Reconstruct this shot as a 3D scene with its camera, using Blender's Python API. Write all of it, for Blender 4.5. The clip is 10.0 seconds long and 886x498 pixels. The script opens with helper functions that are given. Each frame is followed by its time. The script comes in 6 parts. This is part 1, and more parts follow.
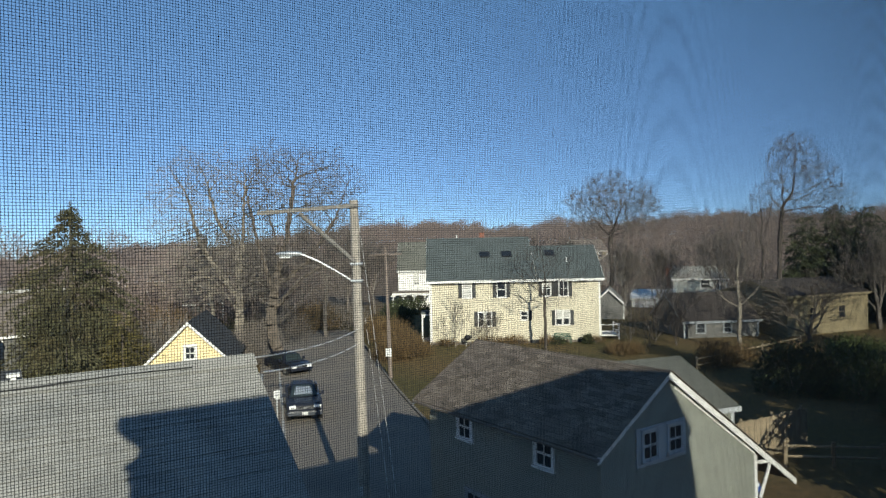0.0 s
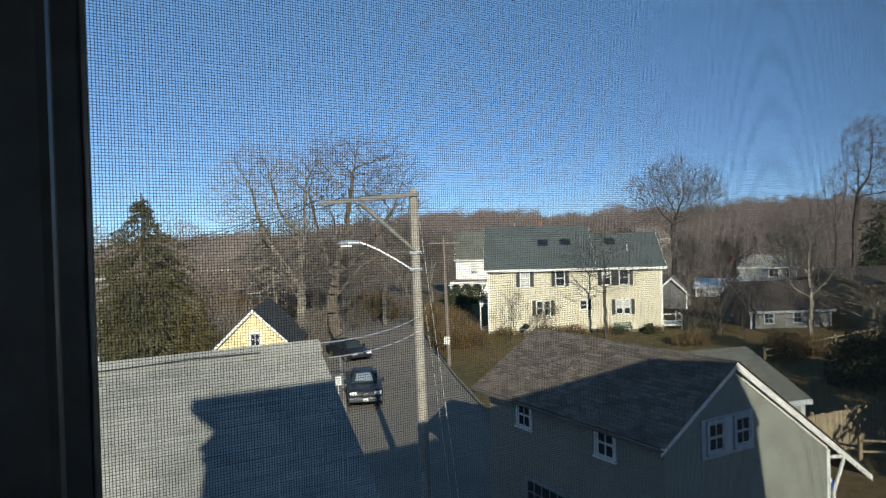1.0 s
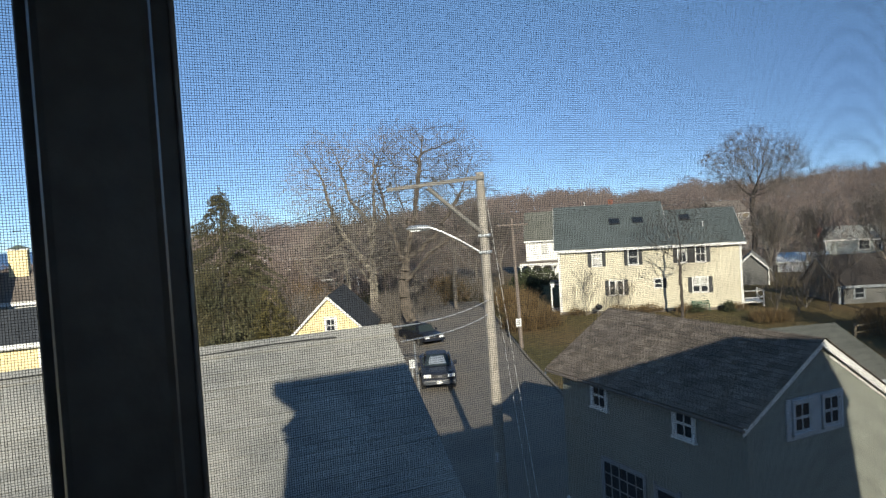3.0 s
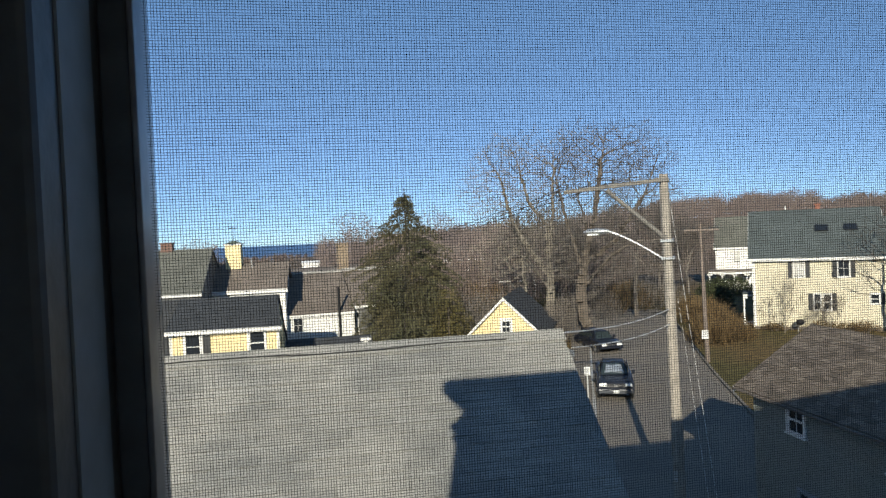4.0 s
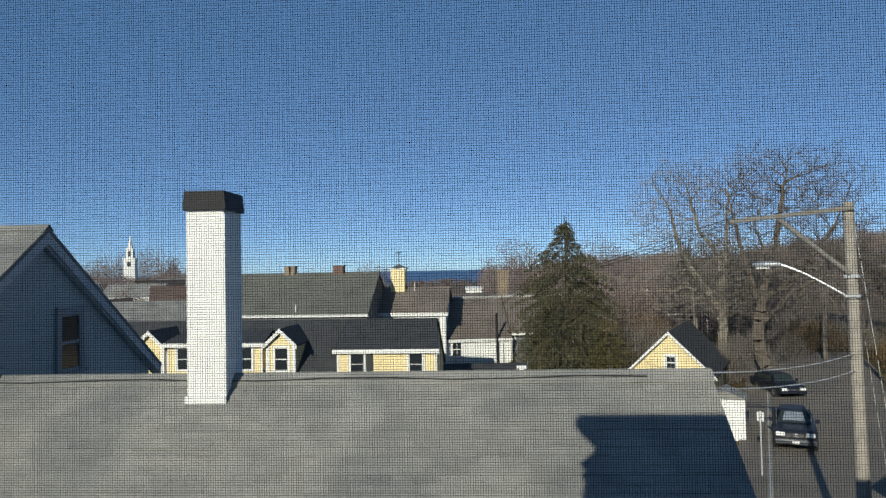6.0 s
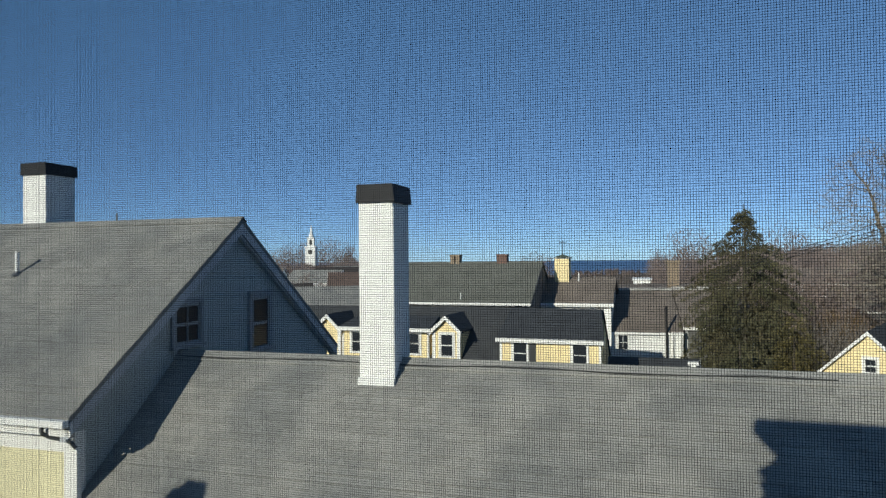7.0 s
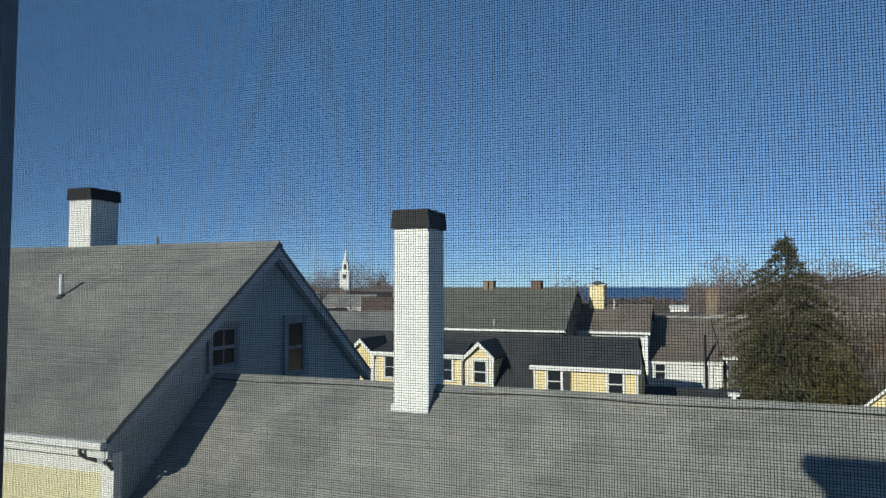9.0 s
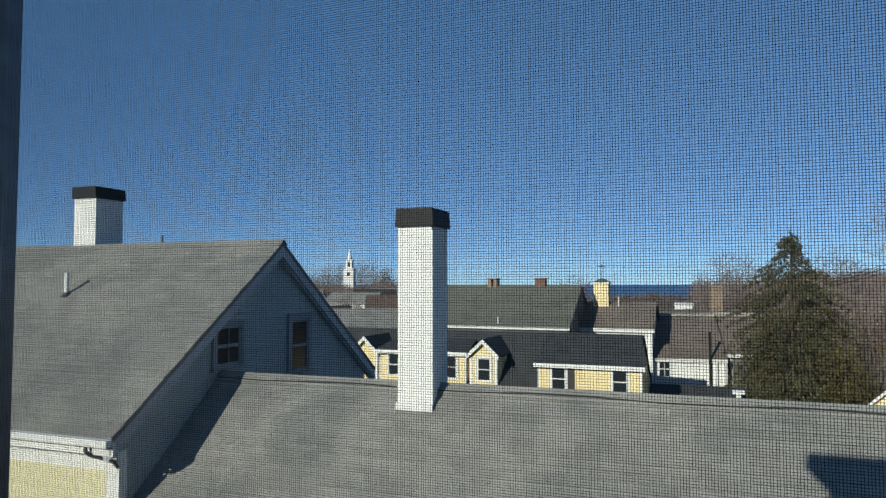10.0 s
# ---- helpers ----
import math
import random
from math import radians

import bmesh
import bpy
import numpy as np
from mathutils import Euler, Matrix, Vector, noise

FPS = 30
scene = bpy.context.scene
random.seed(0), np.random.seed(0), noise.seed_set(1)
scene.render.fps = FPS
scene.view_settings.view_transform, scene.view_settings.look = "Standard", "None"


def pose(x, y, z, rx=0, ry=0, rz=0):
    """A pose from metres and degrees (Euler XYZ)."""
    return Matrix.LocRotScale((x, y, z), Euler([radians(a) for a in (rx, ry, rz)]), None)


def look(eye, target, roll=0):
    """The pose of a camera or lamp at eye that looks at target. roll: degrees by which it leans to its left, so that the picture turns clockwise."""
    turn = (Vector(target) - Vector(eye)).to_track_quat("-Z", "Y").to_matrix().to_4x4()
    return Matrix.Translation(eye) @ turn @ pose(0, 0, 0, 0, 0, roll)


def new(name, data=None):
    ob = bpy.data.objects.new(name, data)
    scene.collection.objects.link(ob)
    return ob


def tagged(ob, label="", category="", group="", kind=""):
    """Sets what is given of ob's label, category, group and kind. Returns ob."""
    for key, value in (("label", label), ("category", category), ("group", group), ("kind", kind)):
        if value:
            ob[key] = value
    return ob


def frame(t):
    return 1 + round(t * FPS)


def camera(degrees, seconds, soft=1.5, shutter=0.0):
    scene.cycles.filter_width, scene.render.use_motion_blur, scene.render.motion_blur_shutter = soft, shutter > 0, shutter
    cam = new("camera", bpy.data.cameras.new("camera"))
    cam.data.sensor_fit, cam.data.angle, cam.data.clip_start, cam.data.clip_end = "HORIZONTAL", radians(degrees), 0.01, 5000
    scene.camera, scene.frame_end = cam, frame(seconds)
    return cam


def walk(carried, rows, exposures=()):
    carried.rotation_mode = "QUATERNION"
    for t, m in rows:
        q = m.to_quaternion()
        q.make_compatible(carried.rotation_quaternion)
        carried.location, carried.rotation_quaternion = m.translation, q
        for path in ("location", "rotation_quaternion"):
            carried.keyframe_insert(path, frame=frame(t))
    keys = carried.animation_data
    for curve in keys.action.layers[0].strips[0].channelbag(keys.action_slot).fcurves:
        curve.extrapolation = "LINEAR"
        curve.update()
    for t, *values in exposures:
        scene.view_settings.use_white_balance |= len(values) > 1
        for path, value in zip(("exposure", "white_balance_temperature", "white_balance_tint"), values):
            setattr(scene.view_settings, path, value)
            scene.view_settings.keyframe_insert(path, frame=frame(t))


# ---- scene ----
cam = camera(66.5, 10.0, soft=1.5)
PATH = [
    (0.0, pose(-0.000, -0.000, 9.700, 89.89, 1.22, 0.00)),
    (0.5, pose(-0.028, -0.038, 9.710, 89.60, 2.96, 2.15)),
    (1.0, pose(-0.055, -0.031, 9.689, 89.06, 1.50, 4.84)),
    (1.5, pose(-0.055, -0.052, 9.701, 89.13, 0.91, 6.21)),
    (2.0, pose(-0.058, -0.058, 9.703, 89.17, 0.94, 7.50)),
    (2.2, pose(-0.057, -0.057, 9.709, 89.19, 1.26, 7.61)),
    (3.3, pose(-0.003, -0.086, 9.679, 86.91, 4.09, 12.80)),
    (3.5, pose(0.020, -0.058, 9.693, 86.42, 3.84, 15.22)),
    (4.0, pose(0.032, 0.027, 9.680, 88.88, 2.47, 25.75)),
    (4.5, pose(0.233, 0.012, 9.672, 89.21, 3.24, 29.34)),
    (5.0, pose(0.204, 0.123, 9.685, 92.17, 1.02, 30.02)),
    (5.5, pose(0.220, 0.247, 9.701, 92.62, 2.24, 31.64)),
    (6.0, pose(0.399, 0.251, 9.681, 91.60, 1.07, 39.66)),
    (6.2, pose(0.416, 0.260, 9.688, 90.40, 0.83, 43.93)),
    (7.3, pose(0.429, 0.259, 9.698, 91.50, 0.41, 54.31)),
    (7.5, pose(0.440, 0.245, 9.699, 92.01, 0.21, 54.02)),
    (8.0, pose(0.380, 0.261, 9.685, 92.33, -0.06, 55.14)),
    (8.5, pose(0.336, 0.264, 9.729, 92.50, -0.01, 56.06)),
    (9.0, pose(0.366, 0.265, 9.705, 93.05, 0.07, 56.27)),
    (9.5, pose(0.348, 0.263, 9.699, 93.27, 0.05, 56.15)),
    (10.0, pose(0.367, 0.265, 9.723, 92.83, 0.10, 56.61)),
]
walk(cam, PATH, exposures=[(0.0, 0.6, 6400, -1), (2.2, 0.72, 6500, 1), (3.5, 0.81, 6700, 3), (4.2, 0.56, 6600, 3), (5.5, 0.31, 6400, 2), (8.0, 0.12, 6150, -1), (10.0, 0.12, 6150, -1)])

# ---- light: clear winter sky, low sun behind the house ----
SUN_AZ, SUN_EL = 15.2, 21.0          # the way the shadows fall, left of +y; height of the sun
world = bpy.data.worlds.new("sky_world")
scene.world = world
world.use_nodes = True
wt = world.node_tree
wt.nodes.clear()
sky = wt.nodes.new("ShaderNodeTexSky")
sky.sky_type = "NISHITA"
sky.sun_disc = False
sky.sun_elevation = radians(SUN_EL)
sky.sun_rotation = radians(180 - SUN_AZ)
sky.altitude = 3000
sky.air_density = 0.65
sky.dust_density = 0.2
sky.ozone_density = 4.0
bg = wt.nodes.new("ShaderNodeBackground")
bg.inputs["Strength"].default_value = 0.115
wo = wt.nodes.new("ShaderNodeOutputWorld")
hue = wt.nodes.new("ShaderNodeHueSaturation")
hue.inputs["Saturation"].default_value = 0.89
hue.inputs["Hue"].default_value = 0.502
wt.links.new(sky.outputs[0], hue.inputs["Color"])
even = wt.nodes.new("ShaderNodeMixRGB")       # constant blue mixed in to flatten the sky's gradient
even.inputs[0].default_value = 0.42
even.inputs[2].default_value = (0.87, 2.2, 4.5, 1)
wt.links.new(hue.outputs[0], even.inputs[1])
wt.links.new(even.outputs[0], bg.inputs[0])
wt.links.new(bg.outputs[0], wo.inputs[0])

sun = new("sun", bpy.data.lights.new("sun", "SUN"))
sun.data.energy = 5.0
sun.data.angle = radians(0.53)
sun.data.color = (1.0, 0.92, 0.8)
a_, e_ = radians(SUN_AZ), radians(SUN_EL)
sun.matrix_world = look((0, 0, 0), (-math.sin(a_) * math.cos(e_), math.cos(a_) * math.cos(e_), -math.sin(e_)))


# ---- materials ----
def material(name, color, rough=0.8, vary=0.25, scale=3.0, fine=40.0, bump=0.2, metal=0.0, tint=None, island=0.0, courses=0.0, spec=0.5, per_object=0.0):
    """Noise at two scales on a base colour; tint: the colour of the stains; courses: height of horizontal laps in metres."""
    m = bpy.data.materials.new(name)
    m.use_nodes = True
    t = m.node_tree
    N, L = t.nodes, t.links
    b = N["Principled BSDF"]
    b.inputs["Roughness"].default_value = rough
    b.inputs["Metallic"].default_value = metal
    b.inputs["Specular IOR Level"].default_value = spec
    tc = N.new("ShaderNodeTexCoord")
    n1 = N.new("ShaderNodeTexNoise")
    n1.inputs["Scale"].default_value = scale
    n1.inputs["Detail"].default_value = 4
    n2 = N.new("ShaderNodeTexNoise")
    n2.inputs["Scale"].default_value = fine
    n2.inputs["Detail"].default_value = 3
    L.new(tc.outputs["Object"], n1.inputs["Vector"])
    L.new(tc.outputs["Object"], n2.inputs["Vector"])
    c2 = tint or tuple(c * 0.55 for c in color)
    r1 = N.new("ShaderNodeMapRange")
    r1.inputs["From Min"].default_value, r1.inputs["From Max"].default_value = 0.4, 0.72
    r1.inputs["To Max"].default_value = min(1.0, vary * 2.2)
    L.new(n1.outputs["Fac"], r1.inputs["Value"])
    mix = N.new("ShaderNodeMixRGB")
    mix.inputs[1].default_value = (*color, 1)
    mix.inputs[2].default_value = (*c2, 1)
    L.new(r1.outputs[0], mix.inputs[0])
    r2 = N.new("ShaderNodeMapRange")
    r2.inputs["From Min"].default_value, r2.inputs["From Max"].default_value = 0.3, 0.7
    r2.inputs["To Min"].default_value, r2.inputs["To Max"].default_value = 1 - vary * 0.6, 1 + vary * 0.6
    L.new(n2.outputs["Fac"], r2.inputs["Value"])
    val = r2.outputs[0]
    if island or per_object:
        src = N.new("ShaderNodeNewGeometry").outputs["Random Per Island"] if island else N.new("ShaderNodeObjectInfo").outputs["Random"]
        k = island or per_object
        r3 = N.new("ShaderNodeMapRange")
        r3.inputs["To Min"].default_value, r3.inputs["To Max"].default_value = 1 - k, 1 + k
        L.new(src, r3.inputs["Value"])
        mm = N.new("ShaderNodeMath")
        mm.operation = "MULTIPLY"
        L.new(val, mm.inputs[0])
        L.new(r3.outputs[0], mm.inputs[1])
        val = mm.outputs[0]
    height = n2.outputs["Fac"]
    if courses:
        sep = N.new("ShaderNodeSeparateXYZ")
        L.new(tc.outputs["Object"], sep.inputs[0])
        fr = N.new("ShaderNodeMath")
        fr.operation = "DIVIDE"
        fr.inputs[1].default_value = courses
        L.new(sep.outputs[2], fr.inputs[0])
        f2 = N.new("ShaderNodeMath")
        f2.operation = "FRACT"
        L.new(fr.outputs[0], f2.inputs[0])
        pw = N.new("ShaderNodeMath")
        pw.operation = "POWER"
        pw.inputs[1].default_value = 6
        L.new(f2.outputs[0], pw.inputs[0])
        dk = N.new("ShaderNodeMapRange")
        dk.inputs["To Min"].default_value, dk.inputs["To Max"].default_value = 1.0, 0.7
        L.new(pw.outputs[0], dk.inputs["Value"])
        mm = N.new("ShaderNodeMath")
        mm.operation = "MULTIPLY"
        L.new(val, mm.inputs[0])
        L.new(dk.outputs[0], mm.inputs[1])
        val = mm.outputs[0]
    hs = N.new("ShaderNodeHueSaturation")
    L.new(mix.outputs[0], hs.inputs["Color"])
    L.new(val, hs.inputs["Value"])
    L.new(hs.outputs[0], b.inputs["Base Color"])
    if bump:
        bp = N.new("ShaderNodeBump")
        bp.inputs["Strength"].default_value = bump
        bp.inputs["Distance"].default_value = 0.01
        L.new(height, bp.inputs["Height"])
        L.new(bp.outputs[0], b.inputs["Normal"])
    return m


SHINGLE_GREY = material("weathered_grey_shingle", (0.243, 0.235, 0.213), 0.9, 0.4, 0.75, 60, 0.5, tint=(0.142, 0.144, 0.14), island=0.1)
SHINGLE_PIECE = material("weathered_grey_shingle_piece", (0.243, 0.235, 0.213), 0.9, 0.4, 0.75, 60, 0.5, tint=(0.142, 0.144, 0.14), per_object=0.1)
SHINGLE_BROWN = material("weathered_brown_shingle", (0.17, 0.14, 0.112), 0.95, 0.4, 0.8, 50, 0.6, tint=(0.12, 0.1, 0.085), island=0.28, spec=0.1)
SHINGLE_BROWN_PIECE = material("weathered_brown_shingle_piece", (0.17, 0.14, 0.112), 0.95, 0.4, 0.8, 50, 0.6, tint=(0.12, 0.1, 0.085), per_object=0.28, spec=0.1)
SHINGLE_DARK = material("charcoal_shingle", (0.045, 0.047, 0.05), 0.9, 0.3, 1.2, 30, 0.4, courses=0.16)
SHINGLE_GREEN = material("grey_green_shingle", (0.085, 0.1, 0.098), 0.88, 0.25, 0.6, 25, 0.4, courses=0.17)
SHINGLE_OLIVE = material("olive_grey_shingle", (0.125, 0.125, 0.105), 0.9, 0.25, 0.6, 25, 0.4, courses=0.17)
SHINGLE_UMBER = material("grey_brown_shingle", (0.165, 0.137, 0.115), 0.9, 0.3, 0.6, 25, 0.4, courses=0.17)
SHINGLE_RUST = material("rust_brown_shingle", (0.135, 0.092, 0.072), 0.9, 0.3, 0.6, 25, 0.4, courses=0.17)
# much darker brown than SHINGLE_UMBER
SHINGLE_MURK = material("dark_brown_shingle", (0.05, 0.04, 0.034), 0.92, 0.35, 0.7, 25, 0.4, courses=0.17)
SIDING_WHITE = material("white_clapboard", (0.78, 0.77, 0.74), 0.55, 0.1, 0.8, 20, 0.1, courses=0.115)
SIDING_CREAM = material("cream_clapboard", (0.6, 0.545, 0.41), 0.6, 0.12, 0.6, 20, 0.1, courses=0.125)
SIDING_YELLOW = material("yellow_clapboard", (0.8, 0.65, 0.35), 0.6, 0.1, 0.6, 20, 0.1, courses=0.13)
SIDING_SAGE = material("grey_beige_clapboard", (0.215, 0.22, 0.188), 0.65, 0.12, 0.9, 20, 0.15, per_object=0.04)
SIDING_PALE = material("pale_yellow_clapboard", (0.62, 0.57, 0.36), 0.65, 0.1, 0.9, 20, 0.15, per_object=0.03)
# a blue-grey house, and the tall house's gable with shade put in the colour
SIDING_BLUE = material("blue_and_shaded_clapboard", (0.36, 0.39, 0.38), 0.65, 0.12, 0.9, 20, 0.15, per_object=0.04)
SIDING_OLD = material("old_beige_stucco", (0.25, 0.205, 0.12), 0.8, 0.3, 0.8, 14, 0.2)
SIDING_GREY = material("grey_board_wall", (0.14, 0.138, 0.132), 0.8, 0.35, 0.8, 14, 0.2)
TRIM = material("white_trim_paint", (0.72, 0.71, 0.68), 0.45, 0.08, 2.0, 30, 0.05)
# grey trim, and white trim on shaded gables with the shade in its colour
TRIM_GREY = material("grey_and_shaded_trim", (0.42, 0.44, 0.46), 0.5, 0.1, 2.0, 30, 0.05)
# trim darkened in colour to stand for deeper shade
TRIM_DIM = material("dimmed_trim", (0.24, 0.26, 0.28), 0.5, 0.1, 2.0, 30, 0.05)
SHUTTER = material("black_shutter_paint", (0.02, 0.022, 0.025), 0.5, 0.2, 6, 60, 0.1)
GLASS = material("dark_window_glass", (0.02, 0.024, 0.03), 0.2, 0.1, 1.0, 4, 0.0, spec=0.3)
BRICK_RED = material("red_brick", (0.3, 0.13, 0.09), 0.9, 0.35, 8, 60, 0.4)
BRICK_DULL = material("dull_red_brick", (0.17, 0.105, 0.085), 0.9, 0.35, 8, 60, 0.4)
BRICK_WHITE = material("white_painted_brick", (0.74, 0.725, 0.69), 0.75, 0.12, 3, 50, 0.3, per_object=0.04)
CAP_BLACK = material("dark_slate_metal_cap", (0.014, 0.014, 0.016), 0.6, 0.3, 8, 50, 0.1, spec=0.25)
LEAD = material("lead_flashing", (0.12, 0.125, 0.13), 0.5, 0.3, 8, 40, 0.1, metal=0.5)
POLE_WOOD = material("weathered_pole_wood", (0.33, 0.295, 0.25), 0.85, 0.3, 5, 60, 0.4)
POLE_ARM = material("silvered_grey_arm_wood", (0.2, 0.185, 0.165), 0.88, 0.35, 5, 60, 0.4)
POLE_BROWN = material("creosoted_brown_pole_wood", (0.2, 0.16, 0.135), 0.85, 0.3, 5, 60, 0.4)
FENCE_WOOD = material("weathered_fence_board", (0.3, 0.24, 0.16), 0.85, 0.3, 3, 40, 0.3, per_object=0.15)
GALV = material("galvanised_metal", (0.5, 0.51, 0.51), 0.4, 0.15, 10, 50, 0.05, metal=0.6)
CABLE_BLACK = material("black_cable_sheath", (0.02, 0.02, 0.02), 0.6, 0.2, 10, 50, 0.0)
CABLE_LIGHT = material("bare_aluminium_cable", (0.75, 0.73, 0.7), 0.45, 0.1, 10, 50, 0.0, metal=0.3)
BARK = material("grey_brown_bark", (0.215, 0.188, 0.163), 0.95, 0.35, 3, 30, 0.4, island=0.25)
BARK_TRUNK = material("furrowed_dark_bark", (0.14, 0.115, 0.092), 0.95, 0.4, 2, 20, 0.6)
CAR_GLASS = material("car_window_glass", (0.03, 0.04, 0.04), 0.05, 0.1, 1.0, 4, 0.0)
BARK_DARK = material("dark_wet_bark", (0.08, 0.065, 0.055), 0.95, 0.3, 3, 30, 0.3, island=0.25)
BARK_PALE = material("pale_grey_bark", (0.24, 0.21, 0.17), 0.95, 0.35, 3, 30, 0.4, island=0.2)
WOODS = material("far_bare_woods", (0.27, 0.215, 0.19), 1.0, 0.15, 0.02, 0.6, 0.0, tint=(0.225, 0.195, 0.18), island=0.06, spec=0.0)
NEEDLES = material("spruce_needles", (0.09, 0.088, 0.05), 0.9, 0.4, 0.5, 10, 0.0, tint=(0.115, 0.092, 0.05), island=0.4, spec=0.2)
NEEDLES_GOLD = material("bronzed_arborvitae_leaves", (0.13, 0.11, 0.045), 0.9, 0.3, 0.8, 10, 0.0, island=0.4, spec=0.2)
LEAVES_DARK = material("dark_evergreen_leaves", (0.06, 0.07, 0.035), 0.8, 0.3, 0.8, 10, 0.0, island=0.5, spec=0.2)
# brighter copy of the evergreen leaves, sunlight put into the colour
LEAVES_LIT = material("sunlit_evergreen_leaves", (0.085, 0.105, 0.038), 0.8, 0.3, 0.8, 10, 0.0, island=0.4, spec=0.2)
BRUSH = material("dry_brown_brush", (0.2, 0.14, 0.075), 0.95, 0.35, 0.5, 8, 0.0, island=0.45, spec=0.1)
ASPHALT = material("worn_asphalt", (0.178, 0.152, 0.124), 0.9, 0.25, 0.35, 30, 0.3, tint=(0.09, 0.086, 0.08))
CONCRETE = material("pale_concrete", (0.36, 0.35, 0.33), 0.85, 0.25, 1.0, 30, 0.2)
DIRT = material("gravelly_dirt", (0.17, 0.145, 0.12), 0.95, 0.35, 0.6, 20, 0.5, tint=(0.11, 0.095, 0.08))
GRASS = material("winter_grass_ground", (0.095, 0.08, 0.036), 1.0, 0.45, 0.12, 2.5, 0.5, tint=(0.15, 0.1, 0.05), spec=0.1)
WATER = material("sea_water", (0.02, 0.055, 0.13), 0.35, 0.2, 0.01, 0.2, 0.0)
CAR_DARK = material("dark_blue_car_paint", (0.015, 0.018, 0.028), 0.25, 0.15, 1.5, 20, 0.0)
CAR_GREY = material("dark_grey_car_paint", (0.06, 0.065, 0.075), 0.25, 0.15, 1.5, 20, 0.0)
CAR_WHITE = material("white_car_paint", (0.75, 0.76, 0.78), 0.3, 0.1, 1.5, 20, 0.0)
CAR_BLUE = material("bright_blue_car_paint", (0.03, 0.09, 0.35), 0.3, 0.1, 1.5, 20, 0.0)
RUBBER = material("tyre_rubber", (0.02, 0.02, 0.02), 0.9, 0.2, 10, 60, 0.1)
CHROME = material("chrome_trim", (0.75, 0.76, 0.78), 0.18, 0.1, 4, 30, 0.0, metal=1.0)
LAMP_LENS = material("clear_lamp_lens", (0.8, 0.8, 0.78), 0.15, 0.05, 4, 30, 0.0)
SIGN_WHITE = material("white_sign_face", (0.62, 0.62, 0.6), 0.5, 0.05, 4, 30, 0.0)
SIGN_GREY = material("faded_sign_paint", (0.3, 0.3, 0.32), 0.5, 0.05, 4, 30, 0.0)
FRAME_BLACK = material("black_window_frame", (0.11, 0.125, 0.14), 0.4, 0.25, 6, 60, 0.1)
FRAME_EDGE = material("worn_frame_edge", (0.3, 0.31, 0.32), 0.35, 0.25, 6, 60, 0.1, metal=0.4)
# sky light on the mullion's side, put into a paler blue-grey
FRAME_SKYLIT = material("skylit_frame_side", (0.3, 0.36, 0.4), 0.5, 0.15, 6, 60, 0.05)
BRICK_TAN = material("tan_brick", (0.27, 0.21, 0.15), 0.9, 0.3, 6, 50, 0.3)
WIRE = material("charcoal_screen_wire", (0.03, 0.03, 0.032), 0.6, 0.05, 4, 30, 0.0, spec=0.3)
PLASTER = material("dim_painted_plaster", (0.7, 0.69, 0.66), 0.85, 0.1, 1.0, 30, 0.1)
BOARDS = material("grey_floor_boards", (0.2, 0.19, 0.175), 0.6, 0.3, 2.0, 30, 0.2)
BENCH_GREEN = material("dark_green_bench_paint", (0.03, 0.09, 0.05), 0.5, 0.2, 4, 40, 0.1)
BLIND = material("pale_window_blind", (0.5, 0.49, 0.46), 0.7, 0.1, 4, 40, 0.05)
COPPER = material("dull_green_copper", (0.1, 0.12, 0.09), 0.7, 0.2, 4, 30, 0.1)


def lets_light_through(m, share):
    """Fine twigs and needles scatter light to both sides."""
    t = m.node_tree
    b = t.nodes["Principled BSDF"]
    tr = t.nodes.new("ShaderNodeBsdfTranslucent")
    mix = t.nodes.new("ShaderNodeMixShader")
    mix.inputs[0].default_value = share
    t.links.new(b.inputs["Base Color"].links[0].from_socket, tr.inputs["Color"])
    t.links.new(b.outputs[0], mix.inputs[1])
    t.links.new(tr.outputs[0], mix.inputs[2])
    t.links.new(mix.outputs[0], t.nodes["Material Output"].inputs[0])


lets_light_through(WOODS, 0.35)
lets_light_through(BRUSH, 0.3)
lets_light_through(BARK, 0.25)


def litter(m, color, near, far):
    """Beyond the gardens the grass gives way to the leaf litter of the woods."""
    t = m.node_tree
    N, L = t.nodes, t.links
    b = N["Principled BSDF"]
    src = b.inputs["Base Color"].links[0].from_socket
    tc = N.new("ShaderNodeTexCoord")
    ln = N.new("ShaderNodeVectorMath")
    ln.operation = "LENGTH"
    L.new(tc.outputs["Object"], ln.inputs[0])
    r = N.new("ShaderNodeMapRange")
    r.inputs["From Min"].default_value, r.inputs["From Max"].default_value = near, far
    L.new(ln.outputs["Value"], r.inputs["Value"])
    mix = N.new("ShaderNodeMixRGB")
    mix.inputs[2].default_value = (*color, 1)
    L.new(r.outputs[0], mix.inputs[0])
    L.new(src, mix.inputs[1])
    L.new(mix.outputs[0], b.inputs["Base Color"])


litter(GRASS, (0.15, 0.115, 0.085), 85, 125)

# ---- mesh helpers ----
def finish(name, bm, mat):
    bmesh.ops.recalc_face_normals(bm, faces=bm.faces)
    me = bpy.data.meshes.new(name)
    bm.to_mesh(me)
    bm.free()
    me.materials.append(mat)
    return me


def part(name, bm, mat, parent=None, label=""):
    ob = new(name, bm if isinstance(bm, bpy.types.Mesh) else finish(name, bm, mat))
    if parent:
        ob.parent = parent
    return tagged(ob, label)


def thing(name, m, label, category, group="", kind=""):
    ob = new(name)
    ob.empty_display_size = 0.3
    ob.matrix_world = m
    return tagged(ob, label, category, group, kind)


